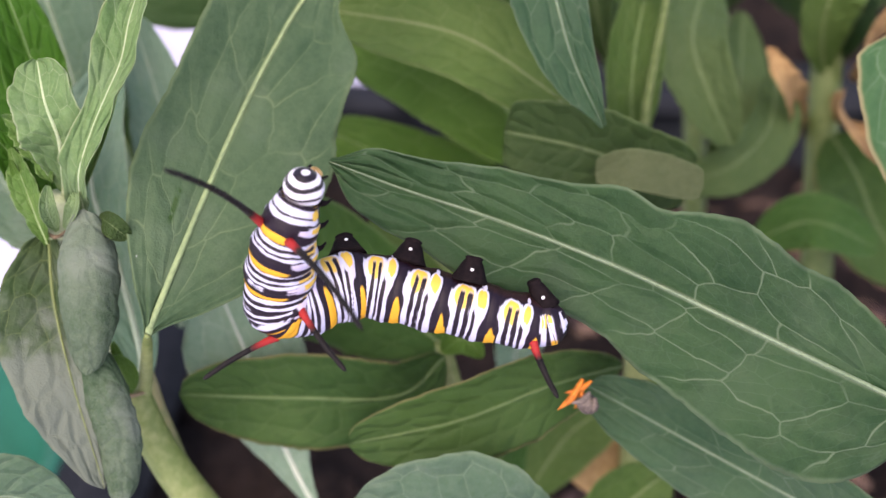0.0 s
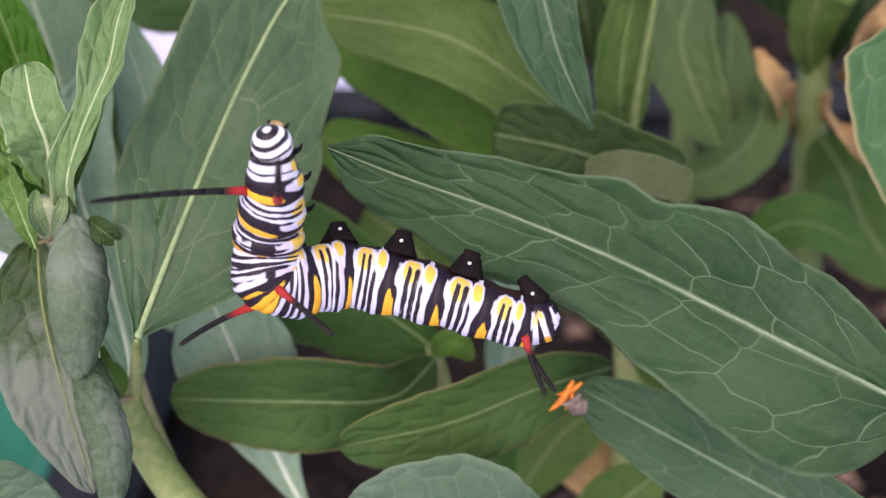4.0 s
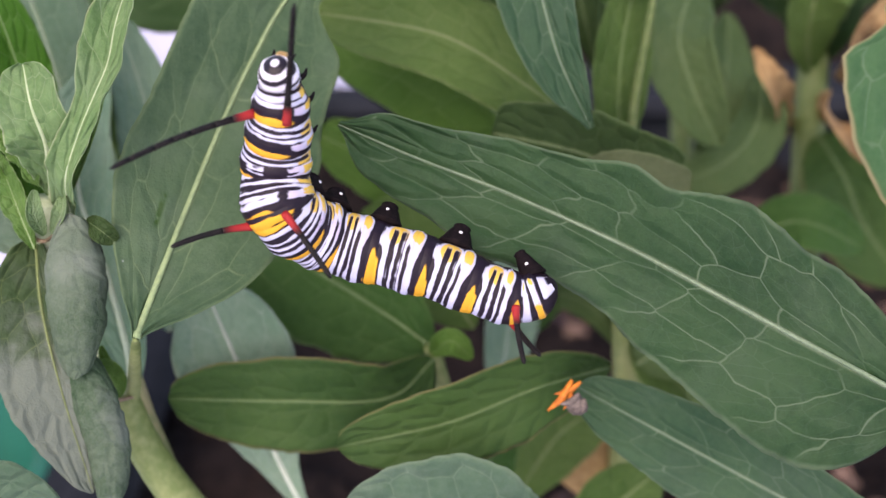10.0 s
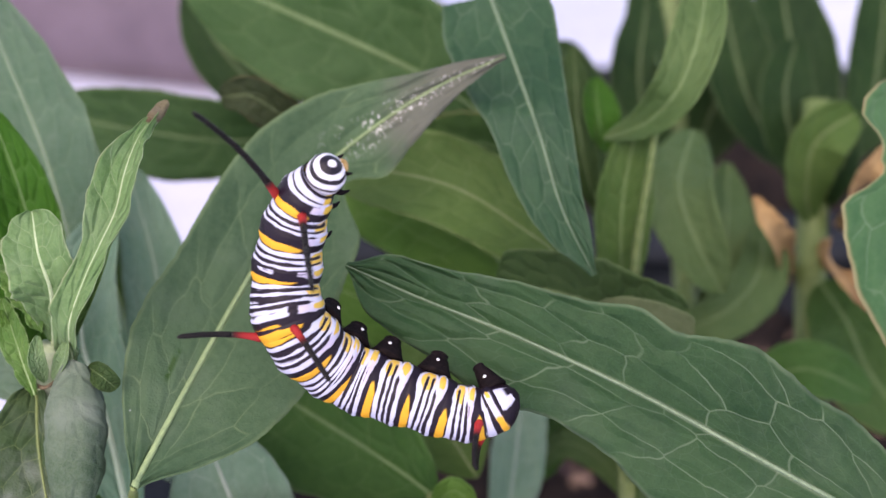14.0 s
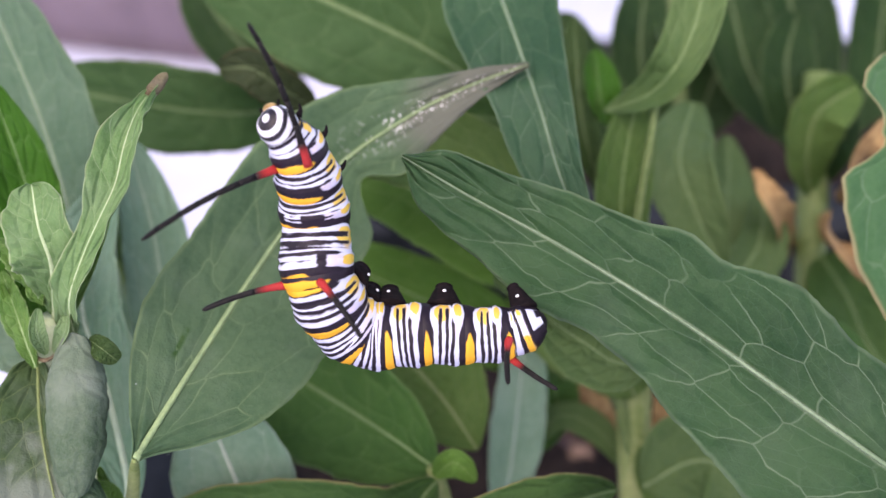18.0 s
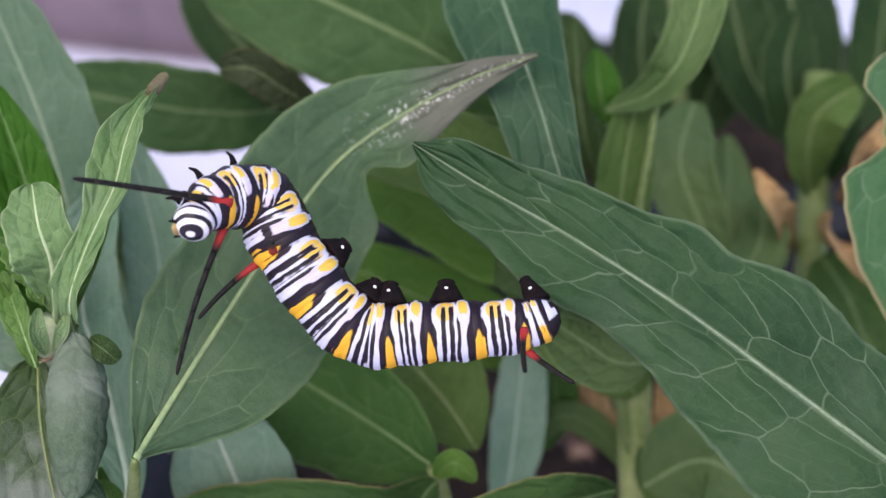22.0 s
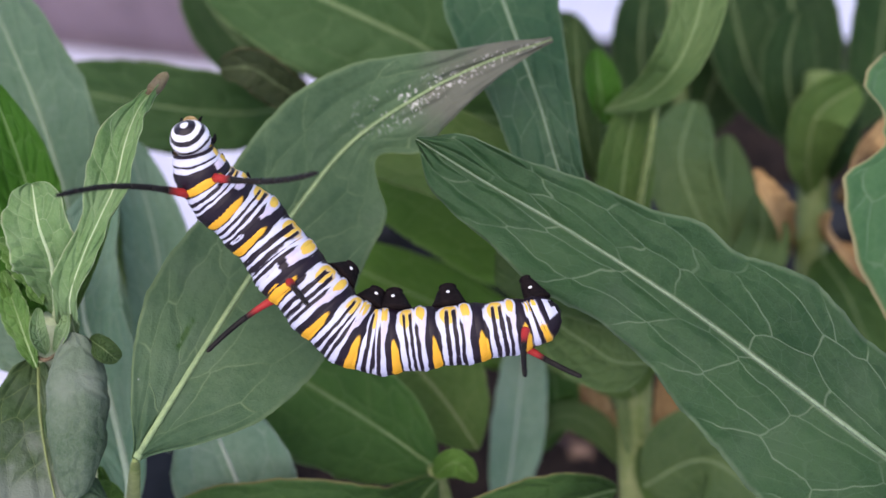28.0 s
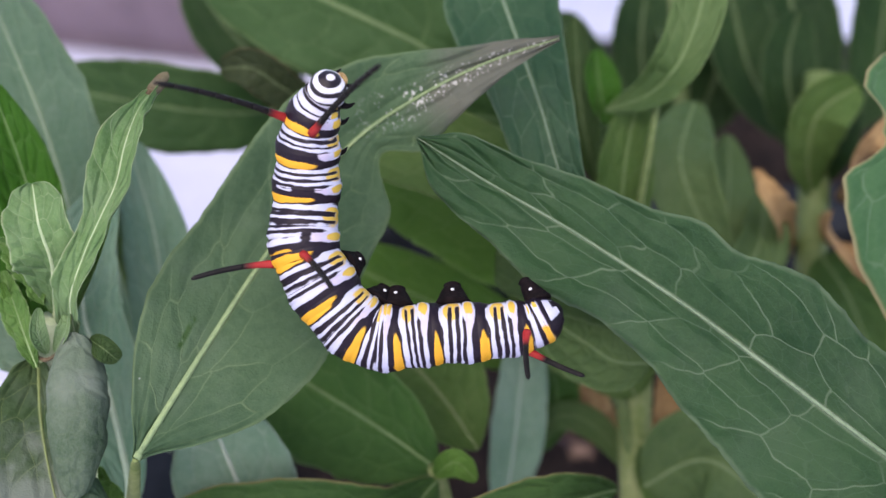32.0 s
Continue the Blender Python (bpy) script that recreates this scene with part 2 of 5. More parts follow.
def body_material():
    """Bands of a segment by the place along the body (u, in segments) and the angle from the back (p, in degrees)."""
    n = Nodes("caterpillar_skin")
    u, v = n.uv()
    p = n.m("MULTIPLY", n.m("ABSOLUTE", n.m("SUBTRACT", v, 0.5)), 360.0)

    def waver(du, dv, z, size):
        vec = n.add("ShaderNodeCombineXYZ", X=n.m("MULTIPLY", u, du), Y=n.m("MULTIPLY", v, dv), Z=z).outputs[0]
        return n.m("MULTIPLY", n.m("SUBTRACT", n.noise(1.0, vec, 1), 0.5), size)

    def blob(g, q, cg, hg, cp, hp, soft=0.16):
        d = n.m("ADD", n.m("POWER", n.m("ABSOLUTE", n.m("DIVIDE", n.m("SUBTRACT", g, cg), hg)), 2.2), n.m("POWER", n.m("ABSOLUTE", n.m("DIVIDE", n.m("SUBTRACT", q, cp), hp)), 2.2))
        return n.step(d, 1.0 + soft, 1.0 - soft)

    def either(*masks):
        out = masks[0]
        for k in masks[1:]:
            out = n.m("MAXIMUM", out, k)
        return out

    def without(a, b):
        return n.m("MULTIPLY", a, n.m("SUBTRACT", 1.0, b))

    shift = n.m("ADD", waver(2.6, 5.0, 0.0, 0.085), waver(9.0, 14.0, 3.0, 0.055))
    swell = n.m("ADD", waver(6.0, 11.0, 7.0, 0.05), waver(14.0, 26.0, 9.0, 0.022))
    g = n.m("FRACT", n.m("ADD", n.m("ADD", u, 0.22), shift))
    h = n.m("FRACT", n.m("ADD", g, 0.4))
    q = n.m("ADD", p, waver(11.0, 6.0, 5.0, 16.0))
    front = n.step(u, 5.6, 4.4)

    def stripe(lo, hi, g=g):
        return n.near(g, (lo + hi) / 2, n.m("ADD", (hi - lo) / 2 - 0.012, swell), 0.022)

    # three white stripes close together, a fourth that breaks up over the back of the front segments
    spread = n.m("MULTIPLY", n.step(q, 50.0, 76.0), 0.036)
    first = n.near(g, n.m("SUBTRACT", 0.437, spread), n.m("ADD", n.m("ADD", 0.046, spread), swell), 0.022)
    trio = either(first, stripe(0.574, 0.652), stripe(0.736, 0.796))
    back = n.m("MULTIPLY", n.step(u, 5.45, 5.4), n.step(q, 57.0, 52.0))
    span = n.m("MULTIPLY_ADD", n.step(u, 3.9, 4.5), 24.0, 15.0)
    fleck = n.m("MULTIPLY", n.step(n.m("SUBTRACT", q, span), 2.0, -2.0), n.step(u, 3.3, 3.35))
    fourth = n.m("MULTIPLY", n.near(h, n.m("ADD", 0.34, spread), n.m("ADD", n.m("ADD", 0.042, spread), swell), 0.022), either(n.m("SUBTRACT", 1.0, back), fleck))
    reach = n.step(q, 112.0, 106.0)
    lobe = blob(g, q, 0.58, 0.26, 93.0, 35.0)
    slits = n.m("MULTIPLY", either(n.near(g, 0.537, 0.030, 0.02), n.near(g, 0.694, 0.034, 0.02)), n.step(q, 112.0, 101.0))
    second = blob(h, q, 0.35, 0.145, 98.0, 29.0)
    fold_spot = blob(g, q, 0.95, 0.05, 134.0, 9.0)
    white = either(n.m("MULTIPLY", either(trio, fourth), reach), without(lobe, slits), second, fold_spot)
    # yellow: a bar across the back, and a patch inside each pale lobe of the flanks
    bar = blob(g, q, 0.235, n.m("MULTIPLY_ADD", front, 0.006, 0.104), 0.0, 54.0)
    flank = n.m("MULTIPLY", either(blob(g, q, 0.575, 0.18, 98.0, 24.0, 0.25), blob(h, q, 0.35, 0.095, 102.0, 18.0, 0.25)), white)
    # the neck and the last segments have bands of their own
    neck = n.step(u, 1.62, 1.58)
    collar = either(n.near(n.m("ADD", u, shift), 1.27, 0.085, 0.02), n.near(n.m("ADD", u, shift), 1.475, 0.055, 0.02))
    rump = n.step(u, 11.14, 11.17)
    w = n.m("ADD", u, n.m("MULTIPLY", shift, 0.7))
    shield = without(blob(w, q, 12.02, 0.26, 72.0, 36.0), n.m("MULTIPLY", n.near(w, 12.16, 0.02, 0.03), n.near(q, 86.0, 14.0, 5.0)))
    tail = either(n.m("MULTIPLY", n.near(w, 11.28, 0.075, 0.03), n.step(q, 112.0, 106.0)), n.m("MULTIPLY", n.near(w, 11.62, 0.065, 0.03), n.step(q, 108.0, 100.0)), shield)
    tail_gold = either(n.m("MULTIPLY", n.near(w, 11.62, 0.07, 0.03), n.step(q, 44.0, 34.0)), blob(w, q, 11.29, 0.06, 94.0, 14.0), blob(w, q, 11.63, 0.05, 96.0, 10.0))
    white = n.m("ADD", n.m("MULTIPLY", white, n.m("SUBTRACT", 1.0, n.m("ADD", neck, rump))), n.m("ADD", n.m("MULTIPLY", neck, n.m("MULTIPLY", collar, reach)), n.m("MULTIPLY", rump, tail)))
    gold = n.m("ADD", n.m("MULTIPLY", either(bar, flank), n.m("SUBTRACT", 1.0, n.m("ADD", neck, rump))), n.m("ADD", n.m("MULTIPLY", rump, tail_gold), n.m("MULTIPLY", neck, blob(u, q, 1.3, 0.14, 96.0, 13.0))))
    grain = n.noise(2600, n.object_space(), 3)
    tint = n.noise(420, n.object_space(), 2)
    pearl = n.mix(n.m("ADD", n.m("MULTIPLY", grain, 0.5), n.m("MULTIPLY", tint, 0.5)), (0.42, 0.42, 0.58), (0.62, 0.63, 0.76))
    pearl = n.mix(n.m("MULTIPLY", n.m("MULTIPLY", fourth, n.step(tint, 0.45, 0.6)), 0.5), pearl, (0.52, 0.40, 0.55))
    ink = n.mix(grain, (0.004, 0.002, 0.006), (0.016, 0.008, 0.018))
    amber = n.mix(tint, (0.66, 0.30, 0.016), (0.80, 0.45, 0.05))
    straw = n.mix(tint, (0.62, 0.36, 0.03), (0.74, 0.52, 0.12))
    col = n.mix(white, ink, pearl)
    col = n.mix(gold, col, n.mix(n.step(p, 60.0, 80.0), amber, straw))
    maroon = n.mix(grain, (0.008, 0.003, 0.004), (0.030, 0.011, 0.012))
    col = n.mix(n.m("MULTIPLY", n.step(q, 118.0, 136.0), n.m("SUBTRACT", 1.0, n.m("MINIMUM", n.m("ADD", white, gold), 1.0))), col, maroon)
    raised = n.m("MINIMUM", n.m("ADD", white, gold), 1.0)
    n.bump(n.m("ADD", n.m("MULTIPLY", raised, 0.8), n.m("ADD", n.m("MULTIPLY", grain, 0.3), n.m("MULTIPLY", tint, 0.5))), 0.5, 0.0003)
    return n.set(Base_Color=col, Roughness=n.m("MULTIPLY_ADD", grain, 0.2, 0.36), Specular_IOR_Level=0.25)


def head_material():
    """Nested white and black arches round a white triangle on the brow."""
    n = Nodes("caterpillar_head")
    at = n.object_space()
    x, y, z = n.add("ShaderNodeSeparateXYZ", Vector=at).outputs
    fore = n.m("ADD", n.m("MULTIPLY", x, -0.91), n.m("MULTIPLY", z, 0.42))
    rise = n.m("ADD", n.m("MULTIPLY", x, 0.42), n.m("MULTIPLY", z, 0.91))
    wide = n.m("SQRT", n.m("ADD", n.m("POWER", n.m("MULTIPLY", y, 1.12), 2.0), n.m("POWER", n.m("ADD", rise, 0.0002), 2.0)))
    ang = n.m("ADD", n.m("ARCTAN2", wide, fore), n.m("MULTIPLY", n.m("SUBTRACT", n.noise(800, at, 2), 0.5), 0.16))
    white = n.step(ang, 0.26, 0.19)
    for centre, half in ((0.78, 0.11), (1.30, 0.13), (1.72, 0.10)):
        white = n.m("MAXIMUM", white, n.near(ang, centre, half, 0.05))
    grain = n.noise(2600, at, 3)
    col = n.mix(white, n.mix(grain, (0.006, 0.004, 0.008), (0.02, 0.014, 0.022)), n.mix(grain, (0.62, 0.61, 0.72), (0.80, 0.79, 0.88)))
    n.bump(grain, 0.3, 0.0002)
    return n.set(Base_Color=col, Roughness=0.33, Specular_IOR_Level=0.3)


SKIN, HEAD = body_material(), head_material()
MOUTH = plain("mouth_tan", (0.16, 0.09, 0.03), (0.42, 0.29, 0.12), 1200, 0.6)
INK = plain("leg_black", (0.004, 0.003, 0.004), (0.014, 0.009, 0.010), 1500, 0.75, shine=0.08)


def tentacle_foot():
    n = Nodes("tentacle_red")
    up = n.add("ShaderNodeSeparateXYZ", Vector=n.add("ShaderNodeTexCoord").outputs["Generated"]).outputs[2]
    speck = n.noise(900, n.object_space(), 3)
    red = n.mix(speck, (0.25, 0.013, 0.016), (0.40, 0.035, 0.032))
    return n.set(Base_Color=n.mix(n.step(n.m("MULTIPLY_ADD", speck, 0.3, up), 0.60, 1.15), red, (0.012, 0.006, 0.006)), Roughness=0.5, Specular_IOR_Level=0.2)


RED = tentacle_foot()
TENTACLE = plain("tentacle_black", (0.005, 0.0045, 0.005), (0.016, 0.013, 0.013), 900, 0.5, shine=0.15)


# ---- mesh helpers ----
def link(name, bm, material, parent=None, label="", smooth=True):
    me = bpy.data.meshes.new(name)
    bm.normal_update()
    for f in bm.faces:
        f.smooth = smooth
    bm.to_mesh(me)
    bm.free()
    me.materials.append(material)
    ob = new(name, me)
    ob.parent = parent
    return tagged(ob, label)


part = link


def smooth_curve(points, n):
    """n + 1 places along a smooth curve through points, with even parameter steps."""
    p = [Vector(q) for q in points]
    p = [2 * p[0] - p[1], *p, 2 * p[-1] - p[-2]]
    out = []
    for i in range(n + 1):
        s = i / n * (len(p) - 3)
        k = min(int(s), len(p) - 4)
        t = s - k
        a, b, c, d = p[k : k + 4]
        out.append(0.5 * (2 * b + (c - a) * t + (2 * a - 5 * b + 4 * c - d) * t * t + (3 * b - a - 3 * c + d) * t ** 3))
    return out


def tube(bm, places, radii, sides=10, caps=True):
    rings, up = [], Vector((0.31, 0.2, 0.93))
    for i, p in enumerate(places):
        t = (places[min(i + 1, len(places) - 1)] - places[max(i - 1, 0)]).normalized()
        x = t.cross(up).normalized()
        y = x.cross(t)
        rings.append([bm.verts.new(p + radii[i] * (math.cos(a) * x + math.sin(a) * y)) for a in (2 * math.pi * k / sides for k in range(sides))])
    for r, q in zip(rings, rings[1:]):
        for k in range(sides):
            bm.faces.new((r[k], r[(k + 1) % sides], q[(k + 1) % sides], q[k]))
    if caps:
        bm.faces.new(rings[0][::-1])
        bm.faces.new(rings[-1])


# ---- the setting ----
def lathe(bm, profile, centre, sides=64):
    rings = [[bm.verts.new((centre[0] + r * math.cos(a), centre[1] + r * math.sin(a), centre[2] + z)) for a in (2 * math.pi * k / sides for k in range(sides))] for r, z in profile]
    for r, q in zip(rings, rings[1:]):
        for k in range(sides):
            bm.faces.new((r[k], r[(k + 1) % sides], q[(k + 1) % sides], q[k]))
    return rings


bm = bmesh.new()
bmesh.ops.create_grid(bm, x_segments=60, y_segments=60, size=60)
tagged(link("ground", bm, FLOOR), "pale cement yard floor", "ground", kind="structure")
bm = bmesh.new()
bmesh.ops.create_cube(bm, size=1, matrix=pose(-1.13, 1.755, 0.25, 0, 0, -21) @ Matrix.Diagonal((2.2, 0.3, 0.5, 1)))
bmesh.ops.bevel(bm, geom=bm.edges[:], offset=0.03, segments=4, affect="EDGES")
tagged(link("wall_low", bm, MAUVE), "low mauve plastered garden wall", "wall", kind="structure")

def planter(x0, x1, y0, y1, rim, label):
    """A black trough of four panels with a rim, and its soil."""
    ob = tagged(new("planter"), label, "planter", "black planters")
    ob.location = ((x0 + x1) / 2, (y0 + y1) / 2, 0)
    w, d = x1 - x0, y1 - y0
    for name, cx, cy, sx, sy in (("side_panel", -w / 2, 0, 0.008, d + 0.008), ("side_panel", w / 2, 0, 0.008, d + 0.008), ("front_panel", 0, -d / 2, w - 0.008, 0.008), ("back_panel", 0, d / 2, w - 0.008, 0.008)):
        bm = bmesh.new()
        bmesh.ops.create_cube(bm, size=1, matrix=pose(cx, cy, rim / 2) @ Matrix.Diagonal((sx, sy, rim, 1)))
        bmesh.ops.bevel(bm, geom=bm.edges[:], offset=0.002, segments=2, affect="EDGES")
        panel = part(name, bm, BLACK_PLASTIC, ob)
        bm = bmesh.new()
        bmesh.ops.create_cube(bm, size=1, matrix=pose(cx, cy, rim + 0.004) @ Matrix.Diagonal((sx + 0.016 * (sx < 0.01), sy + 0.016 * (sy < 0.01), 0.008, 1)))
        bmesh.ops.bevel(bm, geom=bm.edges[:], offset=0.003, segments=3, affect="EDGES")
        part("rim", bm, BLACK_PLASTIC, panel)
    bm = bmesh.new()
    bmesh.ops.create_grid(bm, x_segments=150, y_segments=100, size=0.5, matrix=pose((x0 + x1) / 2, (y0 + y1) / 2, rim - 0.02) @ Matrix.Diagonal((w - 0.006, d - 0.006, 1, 1)))
    for v in bm.verts:
        v.co.z += 0.010 * noise.noise(v.co * 40) + 0.006 * noise.noise(v.co * 130)
    tagged(link("soil", bm, SOIL), "dark crumbly potting soil", "soil", kind="stuff")


planter(-0.086, 0.62, -0.02, 0.34, 0.20, "long black plastic planter full of dark soil")
planter(-0.02, 0.62, 0.362, 0.62, 0.20, "black plastic planter behind the milkweed")

bm = bmesh.new()
lathe(bm, [(0.001, 0.0), (0.07, 0.0), (0.074, 0.004), (0.092, 0.17), (0.098, 0.17), (0.098, 0.182), (0.090, 0.182), (0.072, 0.01), (0.001, 0.008)], (-0.204, 0.13, 0))
tagged(link("bucket", bm, GREEN_PLASTIC), "green plastic bucket on the pale floor", "bucket")


# ---- plants ----
def plant(at, label):
    ob = new("milkweed_plant")
    ob.location = Vector(at) * MM
    return tagged(ob, label, "plant", "milkweed plants in the pot")


VIEW = Vector((0, -0.906, 0.423))


def stem(owner, material, points, r0, r1, name="stem"):
    base = owner.location
    n = 8 * (len(points) - 1)
    places = [p * MM - base for p in smooth_curve(points, n)]
    bm = bmesh.new()
    tube(bm, places, [MM * (r0 + (r1 - r0) * i / n) * (1 + 0.035 * noise.noise(Vector((i * 0.35, r0, r1)))) for i in range(n + 1)], 16)
    return part(name, bm, material, owner)


def profile(widths, u):
    """A half-width from a few even stations between foot and tip, smoothly joined."""
    s = u * (len(widths) - 1)
    k = min(int(s), len(widths) - 2)
    a, b, c, d = (widths[min(max(k + i, 0), len(widths) - 1)] for i in (-1, 0, 1, 2))
    t = s - k
    return max(0.5 * (2 * b + (c - a) * t + (2 * a - 5 * b + 4 * c - d) * t * t + (3 * b - a - 3 * c + d) * t ** 3), 0.0)


def leaf(owner, material, points, half, peak, fold=10, lean=0, wave=0.04, blunt=0.8, pivot=None, roll=0, notch=0, bite=0, tip=0.05, rib=0.026, asym=1.0, edges=None):
    """A blade along points from its foot to its tip, folded along the midrib, with a rib of its own."""
    base = Vector(pivot) * MM if pivot else owner.location
    n, m = (120, 14) if pivot else (48, 8)
    seed = Vector(points[0]) * 0.37
    places = [p * MM - base for p in smooth_curve(points, n)]
    run = [0.0]
    for a, b in zip(places, places[1:]):
        run.append(run[-1] + (b - a).length)
    bm = bmesh.new()
    layer = bm.loops.layers.uv.new("uv")
    grid, where = {}, {}
    power = math.log(0.5) / math.log(peak)
    for i, p in enumerate(places):
        u = run[i] / run[-1]
        t = (places[min(i + 1, n)] - places[max(i - 1, 0)]).normalized()
        side = t.cross(VIEW).normalized()
        face = side.cross(t)
        turn = Matrix.Rotation(radians(lean), 3, t)
        side, face = turn @ side, turn @ face
        end = math.sqrt(max(1 - (max(u - 1 + tip, 0) / tip) ** 2, 0.0))
        w = half * MM * max(math.sin(math.pi * (u * (1 - 0.5 * tip)) ** power), 0.0) ** blunt * end + 0.0002
        for j in range(-m, m + 1):
            v = j / m
            q = Vector((u * 6, 1.7 * (1 if v > 0 else -1), 0)) + seed
            ww = w * (1 + 0.05 * noise.noise(q) + 0.035 * noise.noise(q * 3.1) + 0.022 * noise.noise(q * 8.3))
            ww *= asym if v < 0 else 1.0
            if edges:
                ww = MM * profile(edges[v < 0], u) * (1 + 0.02 * noise.noise(q * 8.3) + 0.012 * noise.noise(q * 21)) + 0.0001
            if notch and v > 0:
                ww *= 1 - 0.42 * math.exp(-((u - notch) / 0.05) ** 2)
            if bite and v > 0:
                ww *= 1 - 0.52 * math.exp(-((u - bite) / 0.085) ** 4) * (1 + 0.25 * noise.noise(q * 5)) - 0.03 * noise.noise(q * 9) * (u < bite + 0.12)
            f = radians(fold) * abs(v)
            ripple = wave * half * MM * v * v * (noise.noise(Vector((u * 7, v * 1.3, 3)) + seed) + 0.5 * noise.noise(Vector((u * 19, v * 1.3, 8)) + seed))
            ripple -= 0.035 * half * MM * math.exp(-(v / 0.13) ** 2)
            ripple += 0.05 * half * MM * abs(v) ** 0.5 * noise.noise(Vector((u * 11 - 3 * abs(v), v * 2.2, 17)) + seed)
            place = p + ww * v * (math.cos(f) * side) + face * (ww * abs(v) * math.sin(f) + ripple)
            if roll:
                half_turn = radians(roll) / 2
                place = p + ww * (math.sin(v * half_turn) * side + (math.cos(v * half_turn) - 1) * face) + face * ripple
            for k, thick in enumerate((0.00012, -0.00012)):
                grid[i, j, k] = bm.verts.new(place + face * thick * (1.0 if abs(j) < m else 0.2))
                where[grid[i, j, k]] = (u, v * 0.5 + 0.5)
    for i in range(n):
        for j in range(-m, m):
            bm.faces.new((grid[i, j, 0], grid[i, j + 1, 0], grid[i + 1, j + 1, 0], grid[i + 1, j, 0]))
            bm.faces.new((grid[i, j, 1], grid[i + 1, j, 1], grid[i + 1, j + 1, 1], grid[i, j + 1, 1]))
        bm.faces.new((grid[i, m, 0], grid[i, m, 1], grid[i + 1, m, 1], grid[i + 1, m, 0]))
        bm.faces.new((grid[i, -m, 1], grid[i, -m, 0], grid[i + 1, -m, 0], grid[i + 1, -m, 1]))
    for f in bm.faces:
        for c in f.loops:
            c[layer].uv = where[c.vert]
    ob = part("leaf", bm, material, owner)
    if pivot:
        ob.location = base - owner.location
    if not rib:
        return ob
    bm = bmesh.new()
    r = [half * MM * rib * (1 if i > 1 else 1.3) * (1 - 0.8 * i / n) for i in range(n + 1)]
    tube(bm, [p - VIEW * q * 0.35 for p, q in zip(places, r)], r, 8)
    part("midrib", bm, RIBS.get(material, material), ob)
    return ob


left_plant = plant((-60, 35, 180.0), 'milkweed with a bright green bud and dusty rolled leaves')
middle_plant = plant((20, 70, 180.0), 'milkweed with broad green leaves over dark soil')
far_plant = plant((75, 110, 180.0), 'crowded milkweed stems with upright green leaves')
near_plant = plant((110, 10, 180.0), 'milkweed stem carrying the large drooping leaf')
stem(near_plant, STEM, [(66.7, -2.2, 340.5), (61.7, -7.9, 323.6), (67.0, -15.3, 298.2), (68.1, -11.3, 178.0)], 2.0, 2.4)
big_leaf = leaf(near_plant, BLUE_GREEN, [(54.1, -13.6, 325.8), (47.7, -10.3, 329.8), (41.2, -7.1, 333.8), (34.5, -3.8, 338.0), (27.7, -0.4, 342.2), (20.4, 2.8, 346.3), (12.9, 5.7, 350.3), (5.0, 8.5, 354.1), (-2.8, 11.5, 358.2)], 10.2, 0.31, fold=8, lean=-4, wave=0.16, rib=0.03, pivot=(63.2, -20.0, 312.1),
                edges=((0.3, 3.06, 5.6, 7.24, 8.36, 8.62, 9.51, 10.09, 9.12, 7.69, 8.4, 7.2, 6.13, 5.8, 5.05, 4.2, 3.7, 3.0, 0.3), (0.3, 8.28, 11.33, 12.43, 12.17, 11.35, 10.27, 9.54, 8.75, 7.52, 6.96, 6.46, 6.94, 7.13, 6.22, 5.32, 4.7, 3.5, 0.3)))
stem(left_plant, STEM_PALE, [(-43.9, 5.9, 338.9), (-45.0, 5.7, 333.9), (-45.6, 8.3, 325.3), (-44.0, 10.5, 315.6), (-39.6, 6.0, 310.8)], 1.4, 1.4)
stem(left_plant, STEM, [(-38.2, 1.6, 314.2), (-37.6, 0.8, 312.9), (-35.4, -1.1, 307.7), (-31.2, -3.0, 300.7), (-24.2, -5.0, 289.6), (-17.5, -6.0, 276.5), (-13.0, -3.0, 240.0), (-12.0, 2.0, 178.0)], 1.8, 3.1)
stem(left_plant, STEM, [(-32.0, -9.2, 330.2), (-33.6, -4.8, 325.8), (-36.3, 0.7, 316.6), (-37.4, 0.9, 313.0)], 0.3, 1.15)
stem(left_plant, STEM_TAN, [(-37.6, 6.7, 313.0), (-36.6, 5.3, 308.6), (-35.2, 3.8, 304.3), (-33.8, 2.8, 298.6)], 0.6, 1.2)
stem(left_plant, JOINT, [(-39.6, 0.1, 313.7), (-38.3, -0.7, 315.2), (-37.3, -0.6, 315.4), (-36.3, 0.8, 314.8)], 0.3, 0.2, 'joint')
stem(left_plant, JOINT, [(-47.1, 5.2, 335.2), (-45.4, 3.1, 335.3), (-44.1, 2.5, 335.3), (-43.4, 4.1, 335.2)], 0.3, 0.2, 'joint')
stem(left_plant, STEM_PALE, [(-52.1, 11.0, 342.8), (-49.3, 7.6, 338.0), (-46.5, 4.1, 335.2)], 0.4, 0.5)
